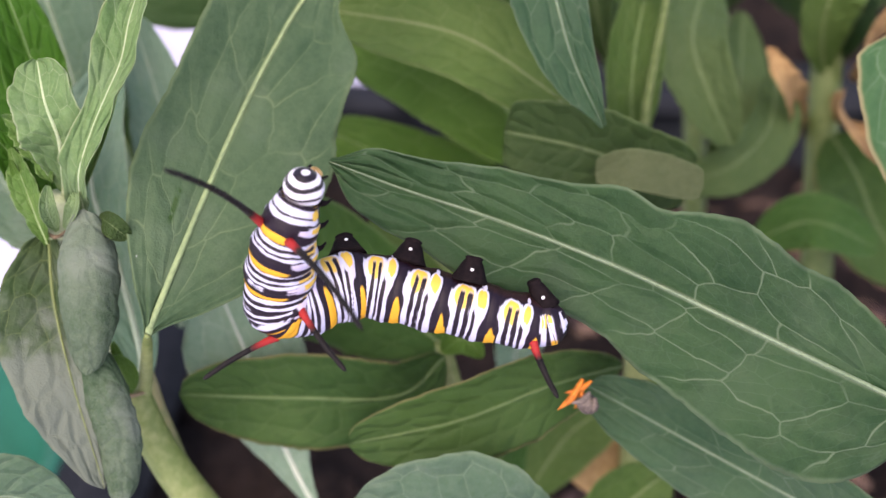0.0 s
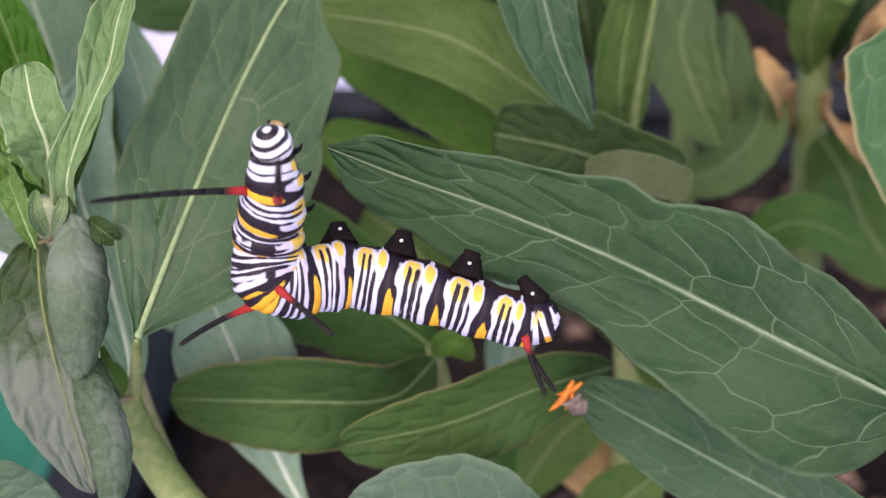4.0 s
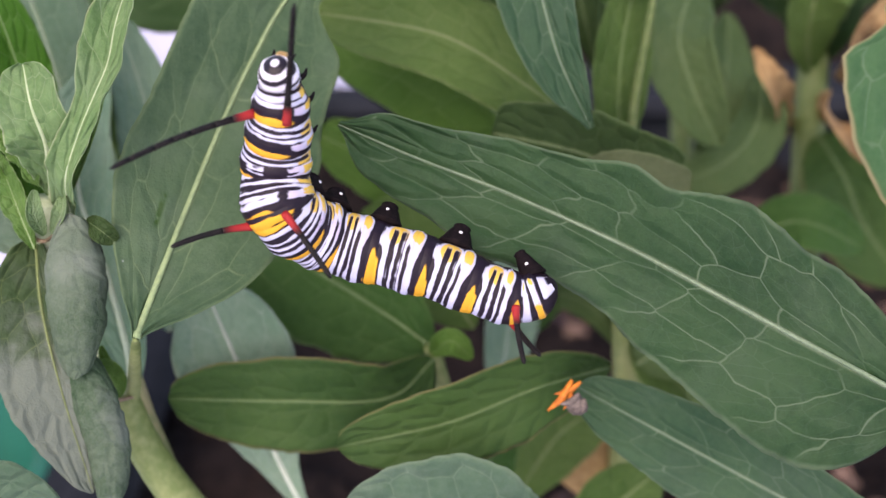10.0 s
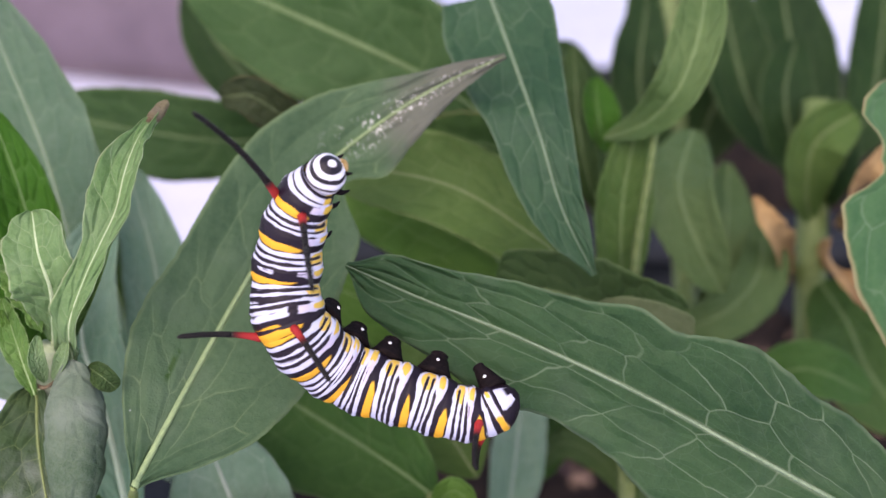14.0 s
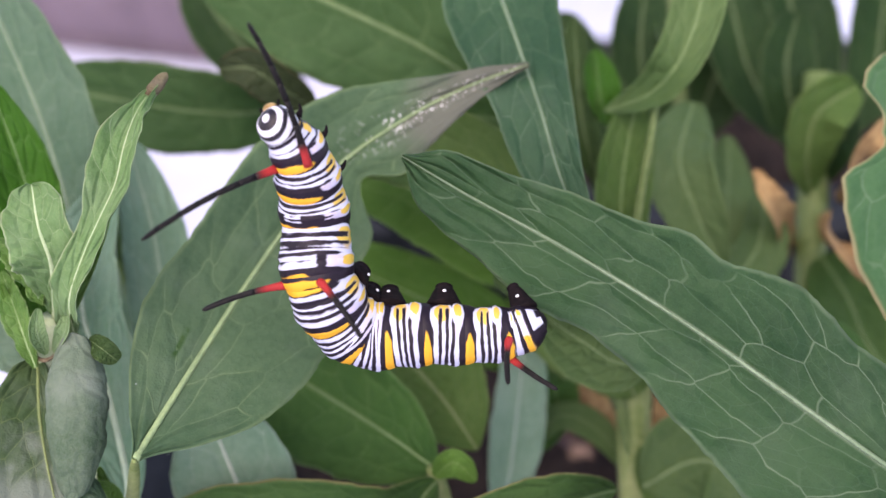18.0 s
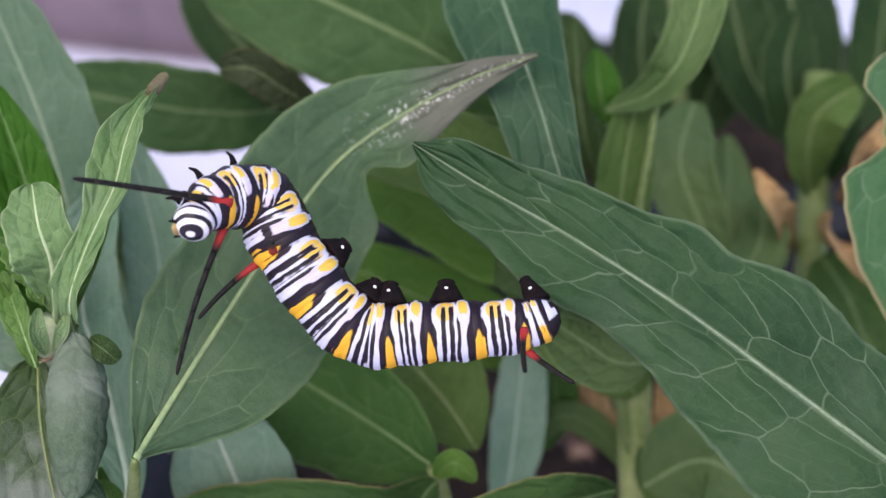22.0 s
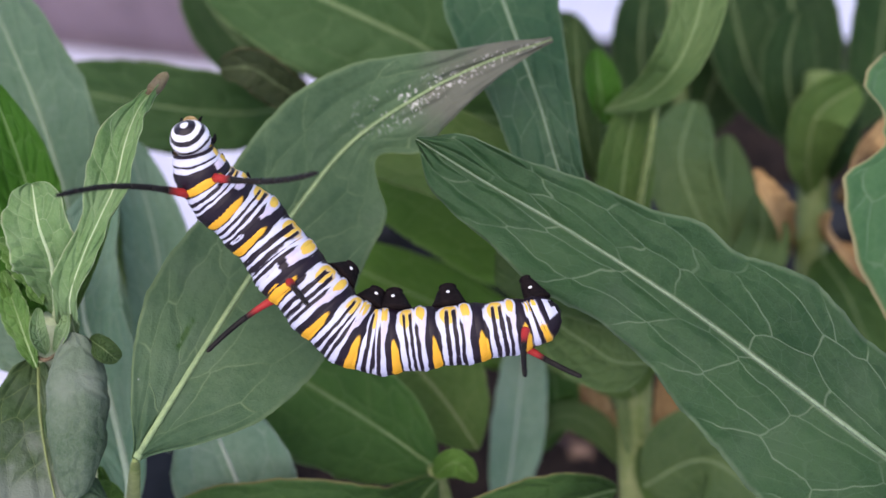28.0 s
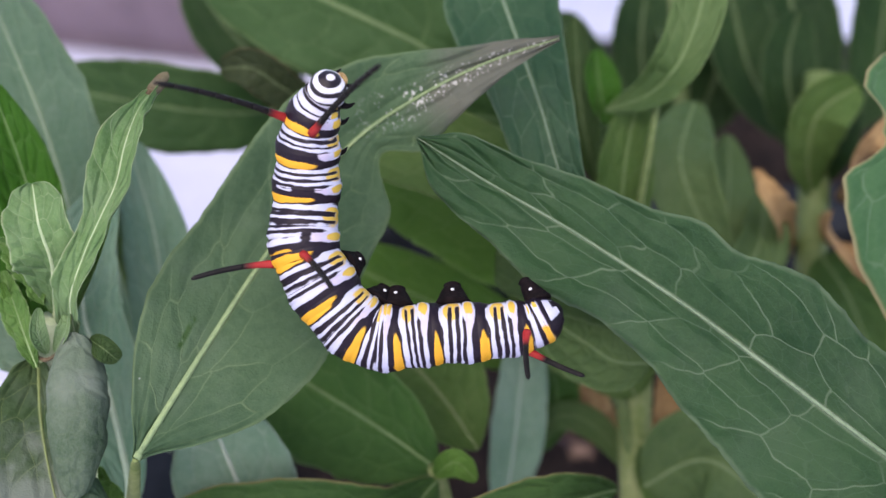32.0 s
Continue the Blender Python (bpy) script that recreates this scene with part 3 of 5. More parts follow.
back_leaf = leaf(left_plant, WITHERED, [(-32.0, -9.3, 330.3), (-28.7, -2.6, 334.2), (-25.1, 4.2, 338.4), (-21.1, 11.2, 343.0), (-16.3, 16.9, 348.5), (-10.6, 21.2, 354.3), (-3.0, 21.1, 359.8), (5.0, 20.3, 364.2), (13.1, 19.1, 367.4)], 9.6, 0.28, fold=7, lean=4, wave=0.08, rib=0.04, pivot=(-32.0, -9.3, 330.3),
                 edges=((0.3, 5.66, 9.62, 11.44, 12.2, 12.29, 10.8, 10.0, 8.6, 3.3, 5.6, 4.5, 3.0, 1.5, 0.25), (0.31, 3.57, 6.32, 8.24, 8.78, 8.55, 8.58, 8.94, 8.9, 8.3, 6.9, 4.7, 2.6, 1.4, 0.26)))
leaf(left_plant, SPROUT, [(-43.6, 5.9, 338.9), (-42.0, 2.9, 346.7), (-42.7, 2.8, 351.4), (-43.8, 5.7, 355.1)], 3.7, 0.62, fold=14, lean=-6, wave=0.3, blunt=0.5, rib=0.1)
leaf(left_plant, SPROUT_DEEP, [(-43.5, 7.2, 337.1), (-40.7, 6.8, 343.4), (-37.6, 6.8, 350.3), (-36.1, 8.9, 354.8)], 1.4, 0.50, fold=30, lean=18, wave=0.3, blunt=0.5, rib=0.06)
leaf(left_plant, SPROUT, [(-41.0, 4.0, 337.4), (-39.4, -0.5, 344.4), (-37.6, 0.6, 349.2), (-35.9, 2.3, 352.7), (-34.3, 3.8, 355.9), (-33.3, 5.5, 359.7), (-32.2, 8.0, 362.6), (-30.7, 11.1, 364.4)], 2.9, 0.66, fold=30, lean=-16, wave=0.5, rib=0.05, edges=((0.5, 1.3, 1.7, 1.6, 1.5, 2.0, 2.9, 2.4, 1.1, 0.3), (0.5, 1.5, 2.3, 2.0, 1.7, 2.2, 3.0, 2.5, 1.0, 0.3)))
leaf(left_plant, BROWNED, [(-31.5, 9.6, 363.7), (-30.9, 10.8, 364.4), (-30.4, 11.9, 364.9), (-29.9, 12.8, 365.2)], 0.55, 0.50, roll=170, blunt=0.4, wave=0.4, rib=0)
leaf(left_plant, VIVID, [(-47.6, 9.7, 333.0), (-48.8, 8.7, 340.3), (-51.7, 7.3, 346.7)], 2.3, 0.50, fold=25, lean=20)
leaf(left_plant, SPROUT, [(-43.3, 0.6, 337.2), (-43.6, -0.1, 340.4), (-43.5, 1.0, 342.6)], 0.9, 0.50, fold=30, lean=30)
leaf(left_plant, SPROUT, [(-42.4, 0.8, 337.4), (-40.5, -0.1, 340.4), (-40.5, 1.8, 342.1)], 1.0, 0.50, fold=30, lean=-30)
leaf(left_plant, VIVID, [(-47.3, 13.5, 331.7), (-49.7, 19.9, 345.3), (-51.0, 21.2, 352.9), (-53.6, 23.0, 361.4)], 3.8, 0.50, fold=20, lean=25)
leaf(left_plant, BRIGHT, [(-45.9, 5.2, 332.7), (-47.4, 5.1, 337.2), (-48.9, 5.7, 343.3)], 0.6, 0.50, fold=20)
leaf(left_plant, GREY_ROLL, [(-39.8, -0.2, 340.3), (-39.4, -4.8, 336.6), (-39.1, -8.5, 330.4), (-39.2, -9.4, 325.0)], 3.0, 0.42, roll=250, blunt=0.42, wave=0.45, rib=0)
leaf(left_plant, GREY_ROLL, [(-40.0, -6.0, 326.5), (-38.0, -10.1, 321.9), (-36.8, -11.9, 317.0), (-36.8, -13.6, 310.3)], 2.3, 0.45, roll=230, blunt=0.35, wave=0.5, rib=0)
leaf(left_plant, DUSTY_DEEP, [(-46.2, 5.4, 334.1), (-44.2, -1.9, 329.6), (-41.3, -8.4, 322.8), (-38.4, -12.7, 311.8)], 6.3, 0.42, fold=10, lean=-14, blunt=0.85, wave=0.2, asym=0.45, rib=0.03)
leaf(left_plant, PALE_UPRIGHT, [(-39.1, 6.2, 311.3), (-38.8, 8.2, 315.5), (-42.6, 15.5, 326.5), (-45.4, 20.0, 331.3), (-46.1, 25.1, 337.6), (-43.7, 30.5, 344.4)], 6.0, 0.55, fold=12, lean=-10, blunt=0.6, rib=0.1)
leaf(left_plant, PALE_UPRIGHT, [(-37.9, 24.4, 307.6), (-37.6, 28.6, 321.4), (-39.9, 36.9, 334.6), (-44.9, 46.5, 345.7)], 4.6, 0.50, fold=12, lean=15, blunt=0.6)
leaf(left_plant, PALE_TEAL, [(-47.5, 30.5, 325.6), (-49.3, 32.1, 338.4), (-53.9, 38.5, 352.1), (-63.0, 48.8, 369.5)], 8.5, 0.50, fold=12, lean=-10, blunt=0.6)
leaf(left_plant, OLIVE, [(-37.8, 32.7, 301.8), (-40.3, 41.1, 319.9), (-43.6, 46.1, 330.5), (-48.5, 56.5, 343.5)], 5.0, 0.50, fold=10, lean=10)
leaf(left_plant, DEEP, [(-38.2, 0.4, 339.1), (-36.1, -1.8, 339.1), (-34.9, -1.4, 337.5)], 1.15, 0.55, fold=10, blunt=0.5, rib=0)
leaf(left_plant, PALER, [(-13.0, 4.3, 281.8), (-20.2, 7.6, 295.1), (-26.3, 12.5, 311.1), (-32.2, 20.7, 320.8)], 7.5, 0.70, fold=12, lean=4, blunt=1.35, rib=0.07)
leaf(left_plant, PALE_TEAL, [(-55.2, -22.0, 311.6), (-49.1, -16.2, 313.6), (-41.3, -14.3, 308.9)], 4.9, 0.50, fold=8)
leaf(left_plant, BRIGHT, [(-38.0, -0.1, 315.2), (-38.5, -0.2, 319.0), (-39.6, 1.4, 321.7)], 0.7, 0.50, fold=20)
leaf(left_plant, BRIGHT, [(-37.5, -0.8, 316.1), (-38.9, -0.7, 320.1), (-39.6, -1.9, 321.9)], 2.0, 0.50, fold=20)
leaf(left_plant, PALE_TEAL, [(-48.6, 11.5, 327.4), (-51.7, 14.1, 330.7), (-55.6, 17.9, 334.1), (-60.7, 24.2, 338.1)], 4.6, 0.50, fold=14, lean=-10, wave=0.2, blunt=0.6)
leaf(left_plant, SPROUT_DEEP, [(-45.2, 2.1, 334.6), (-46.2, 2.9, 337.8), (-47.6, 4.8, 341.0), (-49.4, 7.6, 343.8)], 1.6, 0.50, fold=16, lean=-12, wave=0.4, rib=0.12)
leaf(left_plant, SPROUT_DEEP, [(-44.3, 4.8, 341.0), (-45.5, 5.5, 344.2), (-47.4, 6.9, 346.6), (-49.9, 8.5, 347.2)], 1.5, 0.50, fold=20, lean=-20, wave=0.5)
leaf(left_plant, VIVID, [(-52.4, 23.9, 330.7), (-55.8, 29.5, 336.1), (-59.9, 37.4, 341.6), (-65.0, 45.2, 346.8)], 5.0, 0.50, fold=16, lean=10, wave=0.2)
leaf(left_plant, PALE_TEAL, [(-46.6, 33.4, 303.8), (-48.6, 43.0, 311.9), (-52.1, 55.9, 321.8), (-59.5, 72.2, 333.5)], 7.0, 0.50, fold=10, lean=-6)
leaf(middle_plant, OLIVE, [(4.9, 25.1, 307.5), (0.5, 29.6, 312.4), (-4.9, 35.5, 315.7), (-11.3, 40.9, 317.9)], 8.0, 0.50, fold=10, lean=8)
leaf(middle_plant, OLIVE_PALE, [(26.9, 20.8, 323.9), (22.3, 20.1, 324.7), (18.7, 21.0, 326.7), (13.3, 23.5, 329.5)], 5.2, 0.55, fold=12, lean=14, blunt=0.6)
stem(middle_plant, STEM, [(-1.0, 15.3, 311.7), (1.2, 14.3, 300.1), (2.8, 12.8, 282.7), (3.1, 16.8, 178.0)], 1.1, 1.9)
leaf(middle_plant, GREEN, [(-0.7, 12.8, 311.3), (-6.6, 7.4, 309.1), (-19.8, 5.6, 310.1), (-34.4, 7.4, 309.1)], 6.8, 0.52, fold=8, lean=-18, wave=0.03, blunt=0.55)
leaf(middle_plant, GREEN, [(21.9, 10.7, 311.5), (11.9, 3.1, 314.0), (1.1, -1.1, 312.1), (-12.4, -0.8, 308.1)], 5.9, 0.52, fold=12, lean=-18, blunt=0.6)
leaf(middle_plant, MID, [(-1.0, 16.8, 310.4), (-7.1, 20.3, 313.1), (-15.6, 24.3, 316.8), (-30.9, 31.5, 322.9)], 9.3, 0.50, fold=12, lean=-10, blunt=0.55)
leaf(middle_plant, BRIGHT, [(-1.0, 12.3, 312.5), (1.5, 10.5, 315.8), (4.2, 9.6, 313.7)], 1.7, 0.50, fold=20)
leaf(middle_plant, PALE_TEAL, [(12.5, -8.7, 295.3), (1.4, -10.4, 304.1), (-11.5, -10.7, 307.4)], 9.9, 0.50, fold=8, lean=-10)
leaf(middle_plant, MID, [(1.8, 16.2, 278.5), (5.9, 17.0, 287.6), (10.4, 20.3, 293.2)], 4.5, 0.50, fold=14)
leaf(middle_plant, PALER, [(8.5, 35.0, 283.2), (10.6, 38.6, 295.5), (12.2, 43.5, 310.8), (12.9, 50.7, 316.7)], 4.4, 0.50, fold=14, lean=15)
leaf(middle_plant, MID, [(16.0, 46.0, 292.5), (17.9, 46.4, 302.9), (15.5, 48.5, 311.9)], 3.6, 0.50, fold=22, lean=25)
leaf(middle_plant, OLIVE_PALE, [(13.6, 44.3, 293.6), (18.4, 45.1, 300.0), (24.6, 44.2, 298.0), (29.1, 41.5, 292.4)], 2.3, 0.50, fold=10)
leaf(middle_plant, OLIVE, [(10.8, 24.9, 273.5), (19.6, 31.2, 284.1), (31.1, 33.8, 288.7)], 5.3, 0.50, fold=10)
leaf(middle_plant, DRY, [(11.4, 39.0, 277.7), (21.6, 37.0, 274.5), (36.3, 37.1, 266.9)], 5.6, 0.50, fold=10, lean=-20, wave=0.3)
leaf(middle_plant, OLIVE, [(17.8, 10.5, 280.7), (24.3, 12.9, 284.8), (31.9, 17.3, 288.3)], 5.6, 0.50, fold=10)
stem(far_plant, STEM, [(31.3, 51.7, 314.2), (29.8, 44.7, 303.9), (30.5, 34.8, 273.2), (30.6, 38.8, 178.0)], 2.7, 2.9)
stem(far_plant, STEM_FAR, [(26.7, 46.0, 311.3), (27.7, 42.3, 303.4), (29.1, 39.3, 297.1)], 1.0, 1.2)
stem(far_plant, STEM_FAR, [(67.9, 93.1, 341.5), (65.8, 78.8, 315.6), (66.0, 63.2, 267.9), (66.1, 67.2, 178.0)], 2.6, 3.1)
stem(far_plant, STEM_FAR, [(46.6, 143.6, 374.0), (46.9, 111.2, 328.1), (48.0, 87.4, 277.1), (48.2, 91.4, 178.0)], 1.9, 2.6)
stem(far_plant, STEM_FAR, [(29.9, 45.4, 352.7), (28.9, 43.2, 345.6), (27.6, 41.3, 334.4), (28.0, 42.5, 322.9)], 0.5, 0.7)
leaf(far_plant, OLIVE, [(29.4, 41.3, 306.1), (24.7, 39.0, 315.4), (18.0, 41.1, 319.9), (9.9, 46.1, 321.1)], 7.3, 0.50, fold=10, lean=-10, blunt=0.6)
leaf(far_plant, OLIVE_PALE, [(30.0, 32.2, 296.0), (36.7, 30.5, 301.8), (42.0, 28.0, 301.2), (51.3, 27.8, 291.2)], 8.7, 0.50, fold=10, blunt=0.6)
leaf(far_plant, DEEP_TEAL, [(6.2, 42.7, 370.8), (9.2, 33.9, 363.7), (11.9, 25.3, 357.1), (14.3, 19.8, 349.9), (17.9, 14.5, 343.4)], 6.5, 0.45, fold=10, lean=6, pivot=(6.2, 42.7, 370.8), edges=((6.4, 7.6, 7.4, 6.6, 5.5, 5.2, 4.2, 2.7, 0.3), (6.2, 7.0, 6.3, 5.4, 4.4, 3.6, 2.9, 2.0, 0.3)))
leaf(far_plant, OLIVE, [(18.1, 35.7, 334.6), (11.6, 34.6, 340.5), (0.3, 36.2, 346.9), (-17.3, 41.7, 348.2)], 6.5, 0.50, fold=14, lean=12, blunt=0.55)
leaf(far_plant, BRIGHT, [(14.9, 39.5, 325.3), (9.1, 41.3, 332.1), (-0.5, 46.0, 340.0), (-19.2, 51.3, 344.8)], 9.7, 0.50, fold=10, lean=-8, blunt=0.55)
leaf(far_plant, BRIGHT, [(15.5, 47.0, 308.7), (4.0, 46.2, 316.6), (-8.0, 46.7, 322.5), (-18.5, 50.5, 325.8)], 6.4, 0.50, fold=10, lean=-10, blunt=0.45)
leaf(far_plant, DEEP, [(31.1, 24.5, 331.4), (24.2, 23.5, 333.6), (16.0, 23.0, 336.7), (6.8, 25.9, 337.5)], 5.8, 0.50, fold=14, lean=-14, blunt=0.2, tip=0.04)
leaf(far_plant, DRIED_OLIVE, [(18.0, 19.6, 334.9), (23.2, 17.9, 336.0), (31.4, 18.7, 333.5)], 2.5, 0.50, fold=12, lean=-10, blunt=0.22, tip=0.04, wave=0.02)
leaf(far_plant, LIME, [(27.0, 46.1, 325.8), (25.7, 43.8, 335.1), (26.0, 45.3, 343.1), (27.8, 48.9, 350.8)], 4.1, 0.50, fold=12, lean=10, blunt=0.4)
leaf(far_plant, OLIVE_PALE, [(23.0, 48.2, 349.2), (28.7, 45.4, 352.7), (32.2, 43.5, 358.1), (34.9, 46.5, 364.6), (37.3, 54.8, 372.9)], 3.7, 0.55, fold=22, lean=-20, blunt=0.6)
leaf(far_plant, VIVID, [(24.5, 55.0, 344.9), (23.2, 55.2, 350.1), (22.8, 59.7, 355.0)], 2.9, 0.50, fold=24, lean=15)
leaf(far_plant, DEEP, [(23.5, 52.9, 335.8), (20.7, 55.7, 346.4), (19.9, 63.7, 358.9)], 3.2, 0.50, fold=30, lean=-20)
leaf(far_plant, SAGE, [(41.9, 75.6, 341.8), (37.5, 62.3, 336.8), (39.8, 56.7, 329.5), (44.2, 55.1, 321.5)], 5.4, 0.50, fold=20, lean=16, blunt=0.6)
leaf(far_plant, SAGE, [(52.1, 90.3, 330.7), (48.6, 73.4, 327.5), (46.7, 65.7, 320.5), (43.3, 62.3, 308.5)], 4.8, 0.50, fold=16, lean=-15, blunt=0.6)
leaf(far_plant, SAGE, [(55.1, 75.0, 326.5), (52.4, 64.6, 320.8), (46.4, 59.5, 316.1), (37.5, 59.4, 312.0)], 5.2, 0.50, fold=16, lean=-15, blunt=0.6)
leaf(far_plant, OLIVE, [(65.2, 80.2, 323.2), (62.7, 77.5, 331.6), (63.3, 76.7, 339.5), (69.9, 78.8, 343.8)], 5.4, 0.60, fold=18, lean=10, blunt=0.5)
leaf(far_plant, SHADED, [(68.9, 93.8, 323.9), (64.0, 94.8, 335.7), (63.4, 98.3, 343.2), (66.1, 103.8, 350.3)], 5.4, 0.50, fold=14, blunt=0.5)
leaf(far_plant, SHADED, [(70.9, 102.6, 324.0), (61.0, 107.7, 335.0), (56.6, 113.8, 347.9), (54.4, 120.3, 361.8)], 6.8, 0.50, fold=12, blunt=0.6)
leaf(far_plant, SHADED, [(73.3, 106.9, 323.7), (71.0, 111.1, 337.4), (68.2, 116.7, 349.4), (66.6, 125.3, 363.2)], 7.8, 0.50, fold=14, blunt=0.6)
leaf(far_plant, SHADED, [(76.6, 106.9, 323.7), (83.7, 109.7, 334.4), (86.5, 115.8, 347.4), (88.9, 125.3, 363.2)], 6.7, 0.50, fold=14, blunt=0.6)
leaf(far_plant, SHADED, [(67.2, 82.7, 323.8), (68.7, 80.4, 333.1), (71.6, 83.7, 340.3)], 3.0, 0.50, fold=20)
leaf(far_plant, SHADED, [(48.5, 113.9, 315.0), (48.1, 118.9, 330.4), (46.7, 127.2, 343.6), (44.2, 138.6, 363.3)], 9.3, 0.50, fold=14, blunt=0.6)
leaf(far_plant, SHADED, [(49.2, 114.0, 319.9), (55.7, 118.4, 334.1), (63.1, 129.6, 353.5)], 8.1, 0.50, fold=14, blunt=0.6)
leaf(far_plant, SHADED, [(34.1, 91.6, 309.8), (33.0, 99.3, 326.4), (27.6, 103.0, 334.2), (21.7, 109.8, 348.9)], 7.1, 0.50, fold=14, blunt=0.5)
leaf(far_plant, OLIVE_PALE, [(36.4, 77.2, 350.0), (47.3, 132.6, 341.0), (48.3, 138.7, 349.3)], 2.2, 0.50, fold=14)
leaf(far_plant, GREEN, [(65.8, 72.7, 314.9), (68.0, 63.8, 311.8), (72.3, 61.2, 303.4), (79.8, 57.9, 294.1)], 8.1, 0.50, fold=16, lean=15, blunt=0.6)
leaf(far_plant, MID, [(49.6, 54.6, 304.0), (55.3, 51.0, 309.8), (60.0, 49.0, 310.4), (67.9, 48.9, 306.3)], 4.5, 0.50, fold=12, lean=-20, blunt=0.6)
leaf(far_plant, CHEWED, [(62.1, 35.8, 360.6), (60.1, 30.0, 355.3), (60.0, 24.4, 348.0), (62.3, 18.8, 338.2), (69.6, 15.5, 326.5)], 11.7, 0.45, fold=8, lean=-6, blunt=0.5, bite=0.27, wave=0.06)
leaf(far_plant, DRY, [(63.4, 81.2, 311.1), (54.4, 64.4, 327.2), (50.2, 65.2, 333.8)], 3.2, 0.50, fold=20, lean=20, wave=0.4)
leaf(far_plant, DRY, [(71.6, 85.5, 320.4), (66.5, 62.4, 337.2), (71.5, 63.7, 344.7)], 3.7, 0.50, fold=20, lean=20, wave=0.4)
leaf(far_plant, DRY, [(67.5, 83.4, 315.8), (64.3, 60.2, 323.0), (68.9, 57.5, 317.2)], 3.8, 0.50, fold=20, lean=-20, wave=0.4)
leaf(far_plant, DRY, [(34.1, 47.7, 286.8), (38.3, 50.0, 296.3), (36.5, 53.9, 304.7)], 4.1, 0.50, fold=20, lean=-20, wave=0.4)
leaf(far_plant, DRIED_OLIVE, [(27.7, 87.4, 277.1), (32.8, 84.9, 281.2), (38.6, 88.5, 284.2)], 3.8, 0.50, fold=20, wave=0.4)
leaf(far_plant, DULL, [(-25.9, 82.9, 338.5), (-35.2, 74.8, 340.1), (-48.3, 71.6, 342.7), (-65.5, 74.9, 345.0)], 7.0, 0.50, fold=10, lean=-12, blunt=0.5)
leaf(far_plant, DARK_BROWN, [(-17.6, 44.6, 350.9), (-21.7, 41.9, 354.6), (-25.6, 41.0, 357.6), (-30.1, 42.9, 356.9)], 2.9, 0.50, fold=14, lean=-20, blunt=0.6)
leaf(far_plant, DULL, [(8.5, 64.5, 346.3), (-2.0, 61.6, 354.3), (-13.8, 62.1, 360.2), (-39.1, 70.8, 369.4)], 11.2, 0.50, fold=10, lean=-6, blunt=0.55)
leaf(far_plant, GREEN, [(11.4, 88.3, 350.0), (-4.2, 86.0, 354.5), (-21.5, 88.4, 359.7)], 7.3, 0.50, fold=12)
leaf(far_plant, SHADED, [(-23.0, 92.5, 335.4), (-32.0, 93.6, 342.5), (-41.2, 97.9, 351.7), (-46.7, 104.2, 360.5)], 6.1, 0.50, fold=12)
leaf(far_plant, GREEN, [(12.9, 62.4, 341.9), (4.0, 59.4, 344.8), (-7.2, 58.6, 343.2)], 5.2, 0.50, fold=10, lean=-20)
leaf(far_plant, TEAL, [(55.7, -14.9, 300.8), (42.2, -9.4, 306.0), (30.1, -4.4, 310.5), (16.5, 2.8, 314.6)], 6.1, 0.50, fold=10, lean=-12, blunt=0.55)
leaf(far_plant, OLIVE, [(31.1, 40.2, 299.3), (33.9, 33.3, 295.6), (40.3, 31.3, 288.4)], 4.4, 0.50, fold=14)
leaf(far_plant, SHADED, [(40.2, 100.8, 320.1), (38.7, 105.4, 334.6), (38.2, 110.0, 344.4), (40.2, 117.5, 355.9)], 6.1, 0.50, fold=14, blunt=0.6)
leaf(far_plant, DRY, [(35.7, 55.9, 294.7), (40.5, 55.4, 298.3), (47.6, 59.1, 301.6)], 3.4, 0.50, fold=20, lean=20, wave=0.4)
leaf(far_plant, DRY, [(32.9, 52.6, 287.8), (26.0, 53.4, 294.1), (21.7, 60.4, 299.7)], 3.8, 0.50, fold=20, lean=-20, wave=0.4)


# ---- small things round the plants ----
bm = bmesh.new()
tube(bm, smooth_curve([(-0.0253, 0.0761, 0.3335), (-0.0173, 0.0703, 0.3306), (-0.0096, 0.0643, 0.3273), (-0.0003, 0.0599, 0.3224), (0.0088, 0.0572, 0.3167), (0.0188, 0.054, 0.3099)], 40), [0.0023] * 41, 14)

tagged(link("garden_hose", bm, BLACK_PLASTIC), "black rubber hose lying across the soil", "hose")

rng = random.Random(7)
bm = bmesh.new()
for k in range(640):
    if k < 480:
        c = Vector((rng.uniform(0.03, 0.30), rng.uniform(0.05, 0.32), 0.189))
    else:
        c = Vector((rng.uniform(0.015, 0.11), rng.uniform(0.06, 0.16), 0.190))
    m = Matrix.Translation(c) @ Matrix.Rotation(rng.uniform(0, 6.3), 4, "Z") @ Matrix.Rotation(rng.uniform(-0.5, 0.5), 4, "X")
    a, b, h = rng.uniform(2, 7) * MM, rng.uniform(0.8, 2.4) * MM, rng.uniform(0.3, 1.6) * MM
    top = [bm.verts.new(m @ Vector(q)) for q in ((-a, 0, 0), (-a * 0.3, b, h), (a * 0.5, b * 0.8, h * 0.6), (a, 0, 0), (a * 0.4, -b, h * 0.8), (-a * 0.4, -b * 0.9, h))]
    low = [bm.verts.new(q.co - Vector((0, 0, 0.4 * MM))) for q in top]
    bm.faces.new(top)
    bm.faces.new(low[::-1])
    for i in range(6):
        bm.faces.new((top[i], low[i], low[(i + 1) % 6], top[(i + 1) % 6]))
LITTER = Nodes("litter")
chance = LITTER.add("ShaderNodeNewGeometry").outputs["Random Per Island"]
hue = LITTER.mix(LITTER.step(chance, 0.2, 0.8), (0.055, 0.026, 0.024), (0.19, 0.115, 0.07))
